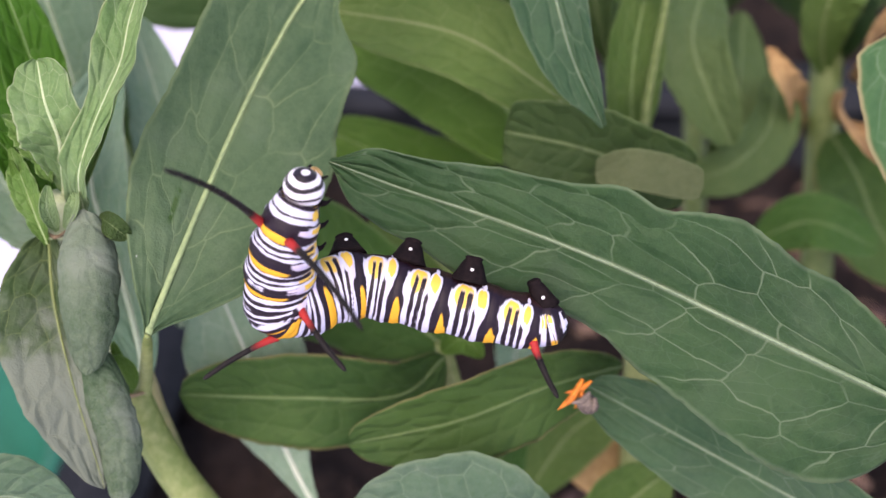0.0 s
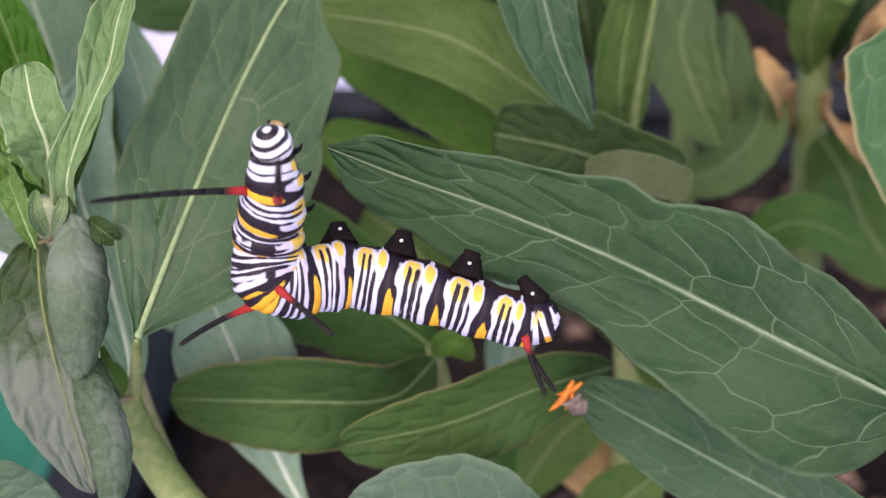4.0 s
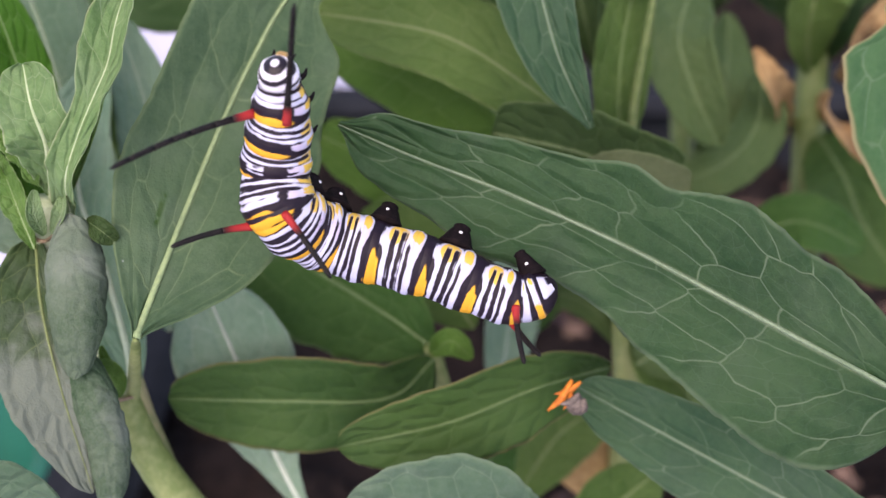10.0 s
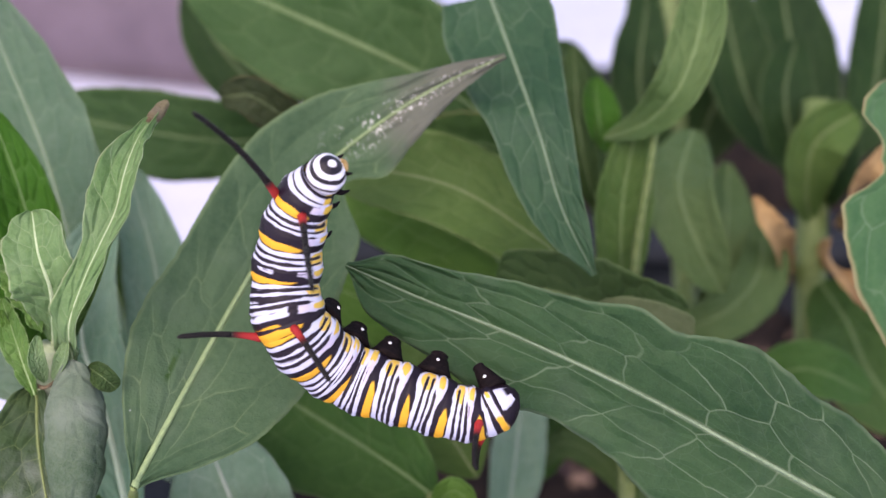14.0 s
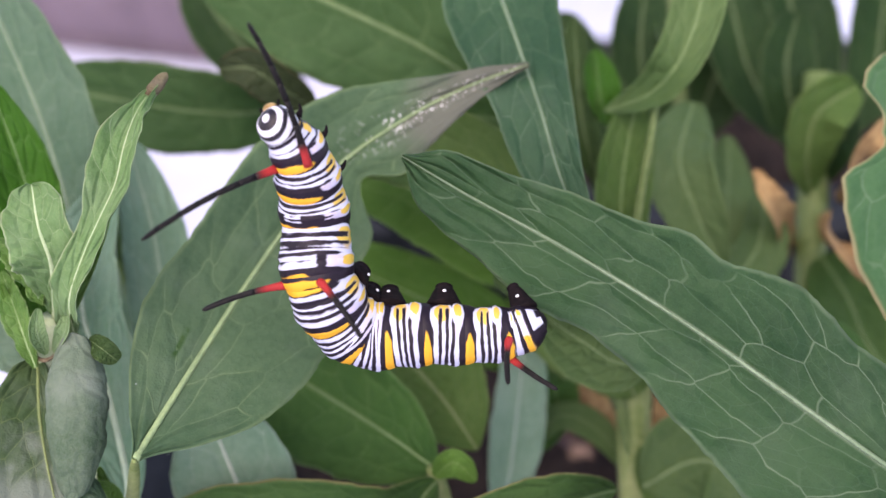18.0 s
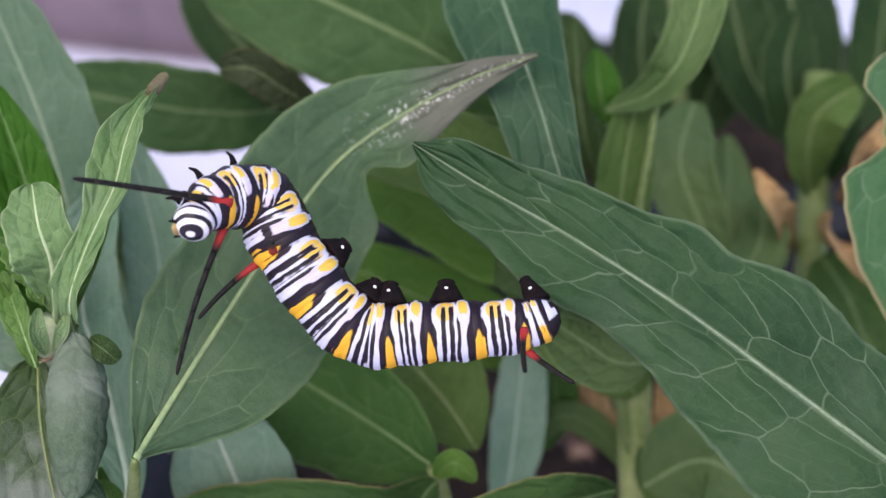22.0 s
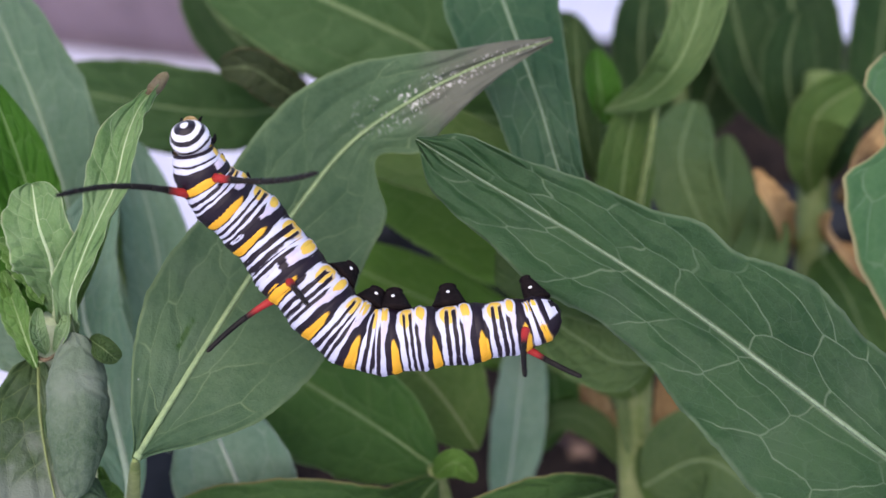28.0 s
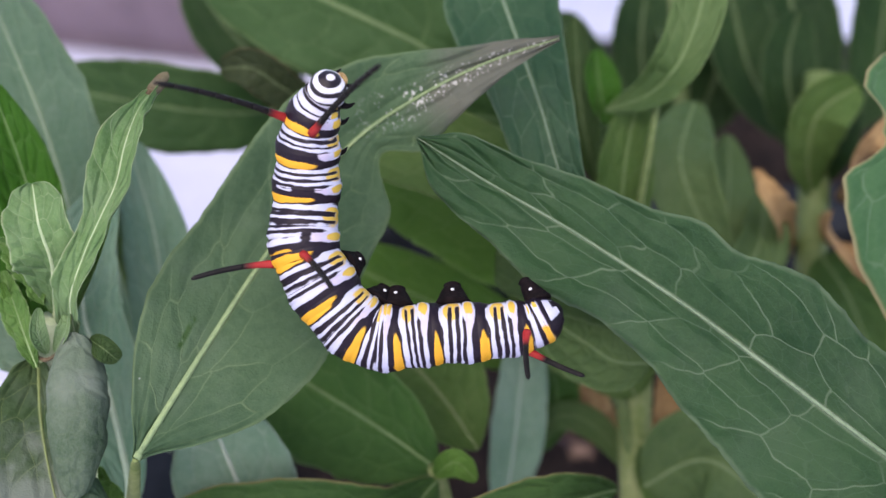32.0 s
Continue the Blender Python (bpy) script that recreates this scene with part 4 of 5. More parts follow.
hue = LITTER.mix(LITTER.m("GREATER_THAN", chance, 0.9), hue, (0.22, 0.13, 0.09))
tagged(link("leaf_litter", bm, LITTER.set(Base_Color=hue, Roughness=0.85), smooth=False), "brown scraps of dry leaf strewn on soil", "leaf litter", kind="stuff")

SPOT = (15.9, -2.7, 317.0)

flower = tagged(new("withered_flower"), "withered orange flower lying on a leaf tip", "flower")
flower.location = Vector(SPOT) * MM
for yaw, lift, long, wide, shift, hue in ((231, 0, 4.6, 0.48, (-0.5, 0.9, 2.0), ORANGE), (214, 10, 3.4, 0.36, (0.5, 0.7, 1.9), ORANGE), (246, -6, 3.0, 0.3, (-0.6, 0.8, 1.3), ORANGE), (222, 14, 2.6, 0.42, (0.3, -0.2, 0.9), SEED), (262, 20, 2.2, 0.4, (0.9, -0.3, 0.2), SEED)):
    bm = bmesh.new()
    places = smooth_curve([(0, 0, 0), (long * 0.5 * MM, 0.15 * MM, 0.4 * MM), (long * MM, 0, 0.1 * MM)], 12)
    tube(bm, places, [MM * wide * max(math.sin(math.pi * (0.16 + 0.80 * i / 12)), 0.1) for i in range(13)], 10)
    petal = part("petal", bm, hue, flower, "bright orange petal" if hue == ORANGE else "grey dried petal")
    petal.matrix_basis = Matrix.Translation(Vector(shift) * MM) @ Matrix.Rotation(radians(yaw), 4, VIEW) @ Matrix.Rotation(radians(lift), 4, "Y")
bm = bmesh.new()
bmesh.ops.create_icosphere(bm, subdivisions=3, radius=1.15 * MM)
for v in bm.verts:
    v.co *= 1 + 0.35 * noise.noise(v.co * 900)
    v.co.x *= 1.2
    v.co.z -= 0.9 * MM
part("seed_head", bm, SEED, flower, "dark grey shrivelled seed head")

# ---- the caterpillar ----
KNOTS = (0.4, 2, 4, 5, 7, 9, 11, 12.7)
SEGMENT = 4.30
caterpillar = tagged(new("caterpillar"), "caterpillar banded in white, black and yellow, reaching about from a leaf", "caterpillar")
caterpillar.location = (0, 0, 0.35)


def girth(s):
    return MM * float(np.interp(s, (0.7, 1.2, 2, 3, 4, 5, 6, 7, 9, 10, 11, 11.8, 12.15, 12.35, 12.47), (1.9, 2.25, 2.9, 3.35, 3.55, 3.72, 3.72, 3.6, 3.3, 3.15, 2.85, 2.45, 2.0, 1.35, 0.5)))


def along(points, s):
    """The place on the body's axis at s, by a smooth curve with the knots' own spacing."""
    k = min(max(sum(1 for q in KNOTS if q <= s) - 1, 0), len(KNOTS) - 2)
    p, q = Vector(points[k]), Vector(points[k + 1])
    h = KNOTS[k + 1] - KNOTS[k]

    def slope(i):
        a, b = max(i - 1, 0), min(i + 1, len(KNOTS) - 1)
        return (Vector(points[b]) - Vector(points[a])) / (KNOTS[b] - KNOTS[a])

    t = (s - KNOTS[k]) / h
    return (p * (2 * t ** 3 - 3 * t * t + 1) + slope(k) * h * (t ** 3 - 2 * t * t + t) + q * (3 * t * t - 2 * t ** 3) + slope(k + 1) * h * (t ** 3 - t * t))


def body_pose(points, rolls, s):
    """The pose at s: x along the body to its tail, z to the back."""
    here = along(points, s)
    x = (along(points, min(s + 0.35, 12.7)) - along(points, max(s - 0.35, 0.4))).normalized()
    side = x.cross(VIEW).normalized()
    face = side.cross(x)
    a = radians(float(np.interp(s, (2, 5, 11), rolls)))
    z = (math.cos(a) * face + math.sin(a) * side).normalized()
    y = z.cross(x)
    m = Matrix((x, y, z)).transposed().to_4x4()
    m.translation = here * MM - caterpillar.location
    return m


RINGS = [1.2 + k / 5 for k in range(56)]


def ring(s):
    bm = bmesh.new()
    layer = bm.loops.layers.uv.new("uv")
    sides, where, rows = 36, {}, []
    half, lap = 1 / 10, 0.17
    fore = 0.02 if s == RINGS[0] else lap
    steps = [-half - fore, -half - fore * 0.5, -half, 0, half, half + lap * 0.5, half + lap]
    for d in steps:
        q = s + d
        over = max(abs(d) - half, 0) / lap
        fold = 1 + 0.045 * math.cos(2 * math.pi * (q - 0.72)) + 0.016 * math.cos(6 * math.pi * q)
        r = girth(q) * fold * (1 - 0.10 * over ** 1.3)
        line = []
        for k in range(sides + 1):
            a = 2 * math.pi * k / sides - math.pi
            rr = r * (1 + 0.01 * noise.noise(Vector((q * 3, math.cos(a) * 2, math.sin(a) * 2))))
            flat = 0.93 if abs(a) > 2.2 else 1.0
            line.append(bm.verts.new((d * SEGMENT * MM, rr * math.sin(a), rr * flat * math.cos(a))) if k < sides else line[0])
            where[d, k] = (s + math.copysign(min(abs(d), half) + 0.3 * max(abs(d) - half, 0), d), k / sides)
        rows.append(line)
    for i in range(len(steps) - 1):
        for k in range(sides):
            f = bm.faces.new((rows[i][k], rows[i + 1][k], rows[i + 1][k + 1], rows[i][k + 1]))
            for c, key in zip(f.loops, ((steps[i], k), (steps[i + 1], k), (steps[i + 1], k + 1), (steps[i], k + 1))):
                c[layer].uv = where[key]
    if s == RINGS[-1]:
        f = bm.faces.new(rows[-1][:sides])
        for c in f.loops:
            c[layer].uv = (12.9, 0.9)
    bmesh.ops.recalc_face_normals(bm, faces=bm.faces)
    ob = part("body_ring", bm, SKIN, caterpillar)
    ob["s"] = s
    return ob


body = [ring(s) for s in RINGS]


def build_head():
    bm = bmesh.new()
    bmesh.ops.create_uvsphere(bm, u_segments=32, v_segments=20, radius=1)
    for v in bm.verts:
        x, y, z = v.co
        v.co = Vector((x * 1.85 - (0.15 if x < 0 else 0), y * 2.1 * (1 - 0.12 * abs(z)), z * 2.05)) * MM
    ob = part("head", bm, HEAD, caterpillar, "black head ringed with white")
    for sy in (-1, 1):
        bm = bmesh.new()
        tube(bm, smooth_curve([(-1.5 * MM, sy * 0.95 * MM, -1.1 * MM), (-1.8 * MM, sy * 1.1 * MM, -1.6 * MM)], 4), [0.18 * MM, 0.16 * MM, 0.14 * MM, 0.11 * MM, 0.07 * MM], 8)
        part("antenna", bm, INK, ob)
    bm = bmesh.new()
    bmesh.ops.create_uvsphere(bm, u_segments=12, v_segments=8, radius=1, matrix=Matrix.Translation((-1.5 * MM, 0, -1.1 * MM)) @ Matrix.Diagonal((0.6 * MM, 0.8 * MM, 0.5 * MM, 1)))
    part("mouthparts", bm, MOUTH, ob, "tan mouthparts")
    return ob


head = build_head()


def ring_at(s):
    return min(body, key=lambda o: abs(o["s"] - s))


def stubby_leg(s, side, long, wide):
    """A proleg: a soft cone with a pad, down and outward from the belly."""
    r = girth(s)
    bm = bmesh.new()
    foot = Vector((0, side * 0.42 * r, -0.80 * r))
    way = Vector((0, side * 0.22, -1)).normalized()
    places = smooth_curve([foot + way * (long * MM * k) for k in (-0.1, 0.25, 0.55, 0.8, 1.0)], 12)
    tube(bm, places, [wide * MM * float(np.interp(i / 12, (0, 0.3, 0.65, 0.8, 0.93, 1), (1.75, 1.30, 0.95, 0.72, 0.82, 0.62))) for i in range(13)], 14)
    leg = part("proleg", bm, INK, ring_at(s))
    bm = bmesh.new()
    bmesh.ops.create_uvsphere(bm, u_segments=10, v_segments=6, radius=0.24 * MM, matrix=Matrix.Translation(foot + way * 0.30 * long * MM + Vector((0, side * wide * MM * 1.30, 0))) @ Matrix.Diagonal((0.85, 0.35, 0.7, 1)))
    part("white_spot", bm, WHITE_SPOT, ring_at(s), "white spot on the leg")
    return leg


WHITE_SPOT = plain("spot_white", (0.7, 0.68, 0.75), (0.85, 0.84, 0.88), 900, 0.5)
for s, long in ((5.6, 2.0), (6.8, 2.2), (8.05, 2.5), (9.35, 2.5)):
    for side in (-1, 1):
        stubby_leg(s, side, long, 1.2)
for side in (-1, 1):
    stubby_leg(12.1, side, 2.9, 0.85)


def claw(s, side):
    r = girth(s)
    bm = bmesh.new()
    a = Vector((0, side * 0.45 * r, -0.85 * r))
    places = smooth_curve([a, a + Vector((-0.1, side * 0.35, -0.7)) * MM, a + Vector((-0.4, side * 0.3, -1.45)) * MM], 8)
    tube(bm, places, [MM * (0.42 - 0.042 * i) for i in range(9)], 10)
    return part("leg", bm, INK, ring_at(s))


for s in (1.25, 2.1, 3.1):
    for side in (-1, 1):
        claw(s, side)


LINKS = 6


def tentacle(long, thick, bend, cut):
    """A fleshy horn along z: a red foot and a black whip; bend None gives a whip of short links that can curl."""
    n = 24
    curl = bend or 0.0
    places = [Vector((curl * long * MM * (i / n) ** 2, 0, long * MM * i / n)) for i in range(n + 1)]
    radii = [thick * MM * float(np.interp(i / n, (0, 0.08, 0.25, 0.9, 0.97, 1), (1.25, 1.0, 0.8, 0.66, 0.6, 0.3))) * (1 + 0.06 * noise.noise(Vector((i * 0.9, long, 2.0)))) for i in range(n + 1)]
    bm = bmesh.new()
    tube(bm, places[: cut + 1], radii[: cut + 1], 12)
    ob = part("tentacle", bm, RED, caterpillar, "red foot of a black tentacle")
    links = []
    stops = [cut, n] if bend else [cut + round((n - cut) * k / LINKS) for k in range(LINKS + 1)]
    for lo, hi in zip(stops, stops[1:]):
        bm = bmesh.new()
        tube(bm, [p - places[lo] * (bend is None) for p in places[lo : hi + 1]], radii[lo : hi + 1], 12)
        if bend is None:
            bmesh.ops.create_uvsphere(bm, u_segments=12, v_segments=8, radius=radii[lo] * 0.99)
        links.append((part("whip", bm, TENTACLE, ob, "black tapering tentacle"), places[hi].z - places[lo].z))
    return ob, places[cut].z, links


LENGTHS = (15.5, 15.5, 8.4, 8.4, 6.6, 6.6)
SEATS = ((2, 1), (2, -1), (5, 1), (5, -1), (11, -1), (11, 1))
BENDS = (None, None, 0.15, 0.15, 0.10, 0.10)
built = [tentacle(long, 0.40, bend, cut) for long, bend, cut in zip(LENGTHS, BENDS, (4, 4, 9, 9, 8, 8))]
horns = [made[0] for made in built]
tracks = {ob: [] for ob in (head, *body, *horns)}
# how far the two front whips curl at each time, in degrees
CURLS = (((0, 16), (2, 14), (3, 8), (7, 6), (10, 14), (12, 6), (14, 14), (17, 8), (18, 16), (19, 12), (22, 14), (24, 14), (27.5, 12), (28, 22), (29, 46), (30, 44), (31, 10), (32, 10)),
         ((0, 14), (10, 10), (18, -14), (20, -14), (25, 14), (27.5, -14), (28, -18), (29, 10), (30, 34), (31, 12), (32, 12)))
for (ob, _, links), _ in zip(built, CURLS):
    tracks.update({piece: [] for piece, _ in links})


def crawl(t, points, rolls, tips):
    """One moment of the caterpillar: its axis from head to tail, the roll of its back, and where the tentacles point."""
    tracks[head].append((t, body_pose(points, rolls, 0.84)))
    for ob in body:
        tracks[ob].append((t, body_pose(points, rolls, ob["s"])))
    for ob, tip, long, (s, side) in zip(horns, tips, LENGTHS, SEATS):
        m = body_pose(points, rolls, s)
        a = radians(-40) * side
        foot = m @ (0.94 * girth(s) * Vector((0, math.sin(a), math.cos(a))))
        z = (Vector(tip) * MM - caterpillar.location - foot).normalized()
        x = (m.to_3x3() @ Vector((1, 0, 0)))
        x = (x - z * x.dot(z)).normalized()
        h = Matrix((x, z.cross(x), z)).transposed().to_4x4()
        h.translation = foot
        k = horns.index(ob)
        if k > 1:
            tracks[ob].append((t, h @ Matrix.Rotation(-math.atan(BENDS[k]), 4, "Y")))
            continue
        curl = radians(float(np.interp(t, *zip(*CURLS[k]))))
        tracks[ob].append((t, h @ Matrix.Rotation(-curl / 2, 4, "Y")))
        place, turn = Vector((0, 0, built[k][1])), 0.0
        for i, (piece, run) in enumerate(built[k][2]):
            turn = curl * (i + 0.5) / LINKS
            tracks[piece].append((t, Matrix.Translation(place) @ Matrix.Rotation(turn, 4, "Y")))
            place = place + run * Vector((math.sin(turn), 0, math.cos(turn)))


def turning(ob, axis, rows, along=(1, 0, 0), twist=((0, 0), (32, 0)), across=(1, 0, 0), tilt=((0, 0), (32, 0))):
    """Turn a leaf about its foot, twist it along its midrib and tilt it across, in degrees at each time."""
    at = ob.location.copy()

    def turn(axis, a):
        return Matrix.Rotation(radians(a), 4, Vector(axis).normalized())

    walk(ob, [(t, Matrix.Translation(at) @ turn(axis, a) @ turn(across, float(np.interp(t, *zip(*tilt)))) @ turn(along, float(np.interp(t, *zip(*twist))))) for t, a in rows])


def motions():
    turning(big_leaf, (0, 906.3, -422.6), [(0, -12.8), (1, -12.6), (2, -12.6), (3, -12.0), (3.5, -11.4), (5.5, -11.4), (6, -11.4), (7, -10.7), (8, -10.2), (9, -9.6), (10, -9.5), (11, -9.1), (12, -9.2), (13, -8.4), (14, -9.0), (14.5, -7.4), (16.5, -4.2), (17, -3.5), (17.5, -2.2), (18, -1.7), (19, -1.4), (20, -0.9), (22, -0.5), (25, -0.3), (28, -0.1), (30, 0.2), (32, 0.0)])
    turning(back_leaf, (0, 906.3, -422.6), [(0, -8.4), (2, -9.4), (3, -9.2), (6, -10.9), (9, -9.9), (11, -9.8), (12, -8.8), (13, -7.2), (14, -6.0), (14.5, -3.0), (16.5, -1.4), (17, -1.2), (18, -1.8), (19, -1.4), (20, -1.0), (21, -1.0), (22, -1.4), (23, -1.8), (24, -1.3), (25, -1.1), (25.5, -0.7), (27.5, -0.7), (28, -0.6), (29, -0.2), (30, 0.0), (31, 0.1), (32, 0.0)],
            (17.2, 19.7, 21.9), ((0, 6), (12, 4), (14.5, 0), (32, 0)), (36.6, -10.4, -19.4), ((0, 0), (12, -1), (14, -7), (18, -10), (21, -8), (25, -4), (30, 0), (32, 0)))

    crawl(0, ((-13.4, -11.6, 350.7), (-15.6, -12.0, 345.1), (-17.1, -11.3, 338.8), (-16.8, -11.0, 335.5), (-9.5, -7.9, 335.8), (-0.6, -8.8, 334.2), (8.7, -9.7, 332.5), (11.5, -9.3, 333.1)),
          (25, 32, 84), ((-24.4, -22.5, 356.3), (-7.6, -28.1, 343.9), (-24.4, -17.9, 331.0), (-10.0, -20.2, 333.9), (10.8, -17.9, 328.8), (11.0, -14.3, 326.4)))
    crawl(1, ((-15.5, -8.6, 350.9), (-17.0, -9.0, 345.0), (-17.9, -8.6, 338.3), (-17.7, -8.5, 334.6), (-9.6, -7.6, 336.1), (-0.3, -8.4, 334.7), (8.8, -9.6, 332.7), (11.8, -9.2, 333.3)),
          (25, 35, 84), ((-30.2, -19.4, 351.7), (-9.6, -23.0, 353.0), (-25.7, -15.0, 329.5), (-11.0, -17.3, 333.1), (10.4, -18.2, 329.4), (10.7, -14.7, 327.0)))
    crawl(2, ((-13.1, -11.2, 351.7), (-16.4, -11.6, 346.6), (-17.3, -10.6, 340.9), (-17.2, -10.6, 337.1), (-10.1, -7.8, 335.7), (-0.3, -9.0, 333.8), (9.2, -10.0, 332.1), (12.4, -9.5, 332.9)),
          (25, 35, 84), ((-24.2, -22.5, 358.0), (-7.9, -26.9, 342.7), (-24.7, -18.8, 334.6), (-9.8, -19.9, 336.8), (11.0, -18.4, 328.6), (11.2, -14.9, 326.3)))
    crawl(3, ((-16.2, -9.9, 353.5), (-16.1, -9.9, 347.7), (-17.3, -9.2, 341.3), (-17.0, -10.0, 337.4), (-9.7, -7.5, 336.2), (0.0, -8.5, 334.5), (9.3, -9.6, 332.7), (12.3, -9.1, 333.6)),
          (25, 35, 84), ((-30.5, -20.6, 350.4), (-13.0, -24.2, 357.4), (-24.8, -18.0, 334.2), (-9.8, -18.9, 336.4), (10.9, -17.8, 328.7), (11.2, -14.1, 326.2)))
    crawl(5.5, ((-15.6, -6.3, 354.7), (-16.7, -7.2, 348.8), (-18.1, -6.4, 342.6), (-17.4, -8.7, 338.8), (-9.8, -6.8, 337.4), (-0.2, -8.1, 335.2), (8.0, -9.5, 332.9), (11.3, -8.9, 334.0)),
          (22, 38, 70), ((-30.6, -15.2, 357.2), (-13.7, -23.4, 356.0), (-27.0, -14.8, 336.4), (-11.5, -18.3, 339.9), (9.9, -18.5, 331.4), (12.8, -13.9, 328.9)))
    crawl(6, ((-15.3, -5.0, 353.8), (-17.6, -4.6, 348.4), (-19.2, -3.7, 342.4), (-18.7, -5.9, 338.8), (-10.6, -6.9, 337.2), (-0.1, -8.8, 334.1), (8.4, -10.0, 332.1), (11.3, -9.0, 333.8)),
          (22, 38, 67), ((-28.8, -11.8, 360.4), (-11.1, -21.5, 349.6), (-27.9, -12.6, 336.5), (-12.5, -12.9, 336.9), (10.4, -19.1, 332.0), (12.7, -15.3, 328.6)))
    crawl(7, ((-14.0, -6.4, 356.8), (-15.4, -6.9, 351.1), (-17.6, -6.1, 344.8), (-17.1, -8.3, 341.1), (-10.4, -6.6, 337.7), (-1.1, -8.5, 334.5), (8.1, -9.2, 333.5), (11.4, -8.3, 335.0)),
          (22, 35, 60), ((-29.5, -16.7, 357.1), (-8.0, -20.5, 359.4), (-26.4, -15.1, 339.0), (-10.0, -15.6, 339.0), (9.7, -18.1, 331.8), (11.4, -15.8, 331.1)))
    crawl(8, ((-12.5, -7.1, 357.0), (-14.1, -7.4, 351.3), (-16.4, -6.4, 345.6), (-15.9, -8.5, 341.9), (-10.4, -6.3, 338.1), (-1.0, -7.4, 336.4), (7.6, -8.5, 334.6), (11.3, -7.8, 335.7)),
          (15, 30, 62), ((-22.2, -17.9, 363.1), (-5.9, -23.5, 352.0), (-24.0, -16.9, 341.2), (-8.3, -16.6, 341.6), (9.2, -16.3, 330.9), (9.3, -15.3, 330.4)))
    crawl(9, ((-12.5, -6.1, 358.2), (-14.9, -6.5, 352.8), (-16.6, -5.8, 346.5), (-16.3, -8.0, 342.8), (-10.9, -5.6, 339.3), (-1.5, -6.6, 337.6), (7.5, -8.4, 334.7), (12.1, -7.6, 336.1)),
          (20, 32, 54), ((-19.3, -17.2, 365.6), (-6.4, -22.4, 351.4), (-25.2, -15.5, 341.7), (-9.8, -17.3, 342.5), (8.1, -17.4, 333.0), (9.6, -15.6, 332.2)))
    crawl(10, ((-15.2, -6.0, 359.7), (-15.4, -5.3, 354.8), (-16.4, -4.9, 348.0), (-15.9, -6.9, 344.6), (-11.2, -5.2, 340.0), (-1.3, -6.7, 337.6), (7.9, -8.4, 334.8), (12.3, -7.6, 336.2)),
          (18, 30, 54), ((-29.3, -17.0, 353.9), (-12.2, -14.4, 368.3), (-25.7, -13.4, 344.0), (-10.3, -16.1, 342.2), (8.4, -17.1, 332.7), (10.1, -15.5, 332.5)))
    crawl(11, ((-12.5, -4.4, 361.7), (-14.6, -4.4, 356.4), (-15.9, -3.9, 349.6), (-15.9, -6.3, 345.6), (-10.7, -4.9, 340.5), (-1.1, -6.6, 337.8), (7.3, -8.2, 335.1), (12.0, -7.6, 336.2)),
          (18, 30, 54), ((-25.0, -13.7, 367.6), (-8.0, -21.1, 358.7), (-25.2, -13.6, 345.7), (-9.7, -15.0, 343.3), (7.1, -17.3, 333.8), (8.4, -15.6, 331.4)))
    crawl(12, ((-12.6, -3.9, 362.4), (-13.3, -4.1, 356.7), (-15.2, -3.6, 349.9), (-15.3, -6.3, 345.4), (-10.3, -5.2, 339.9), (-2.5, -6.2, 338.4), (4.5, -7.4, 336.4), (7.8, -6.7, 337.7)),
          (18, 30, 54), ((-27.6, -14.6, 360.9), (-6.6, -18.7, 364.5), (-24.6, -13.6, 345.6), (-9.0, -14.4, 342.7), (5.8, -16.6, 337.0), (6.3, -13.5, 330.0)))
    crawl(13, ((-12.4, -4.1, 364.7), (-13.9, -3.7, 359.1), (-15.2, -3.4, 351.7), (-15.2, -5.5, 347.5), (-12.3, -4.6, 340.5), (-3.8, -5.2, 339.5), (3.4, -6.3, 337.2), (8.1, -5.7, 338.4)),
          (20, 32, 54), ((-28.9, -13.5, 362.6), (-11.6, -16.5, 370.5), (-26.2, -10.3, 347.2), (-10.6, -15.5, 345.1), (4.9, -12.9, 332.6), (5.1, -13.2, 332.4)))
    crawl(14, ((-10.3, -3.8, 363.7), (-13.8, -2.4, 359.3), (-15.8, -2.7, 351.5), (-15.3, -4.6, 347.1), (-10.3, -4.0, 341.0), (-3.3, -5.3, 338.8), (3.7, -6.2, 337.3), (8.0, -5.2, 339.5)),
          (20, 32, 54), ((-21.9, -12.5, 371.4), (-11.0, -20.4, 358.2), (-25.6, -9.9, 348.2), (-10.5, -15.1, 346.3), (3.1, -15.5, 337.0), (3.4, -13.3, 335.5)))
    crawl(14.5, ((-10.2, -4.9, 364.0), (-11.8, -4.1, 358.5), (-13.2, -3.5, 350.9), (-13.6, -5.6, 346.4), (-10.4, -5.0, 339.2), (-2.3, -5.3, 338.5), (3.3, -6.0, 337.1), (7.2, -5.4, 338.3)),
          (20, 32, 54), ((-26.9, -13.6, 362.0), (-6.2, -16.3, 369.1), (-23.1, -12.5, 347.0), (-7.9, -14.5, 343.4), (3.1, -15.3, 337.0), (4.8, -13.3, 335.6)))
    crawl(16.5, ((-14.4, -3.6, 366.3), (-13.7, -2.7, 360.8), (-13.3, -2.5, 353.3), (-13.1, -5.0, 347.8), (-10.5, -4.5, 340.3), (-2.9, -4.6, 340.1), (4.4, -4.3, 340.7), (8.3, -3.7, 342.2)),
          (30, 35, 56), ((-24.4, -13.2, 369.7), (-13.2, -17.7, 370.0), (-23.6, -10.6, 347.9), (-8.3, -15.2, 346.3), (3.9, -13.5, 339.8), (8.2, -11.0, 337.9)))
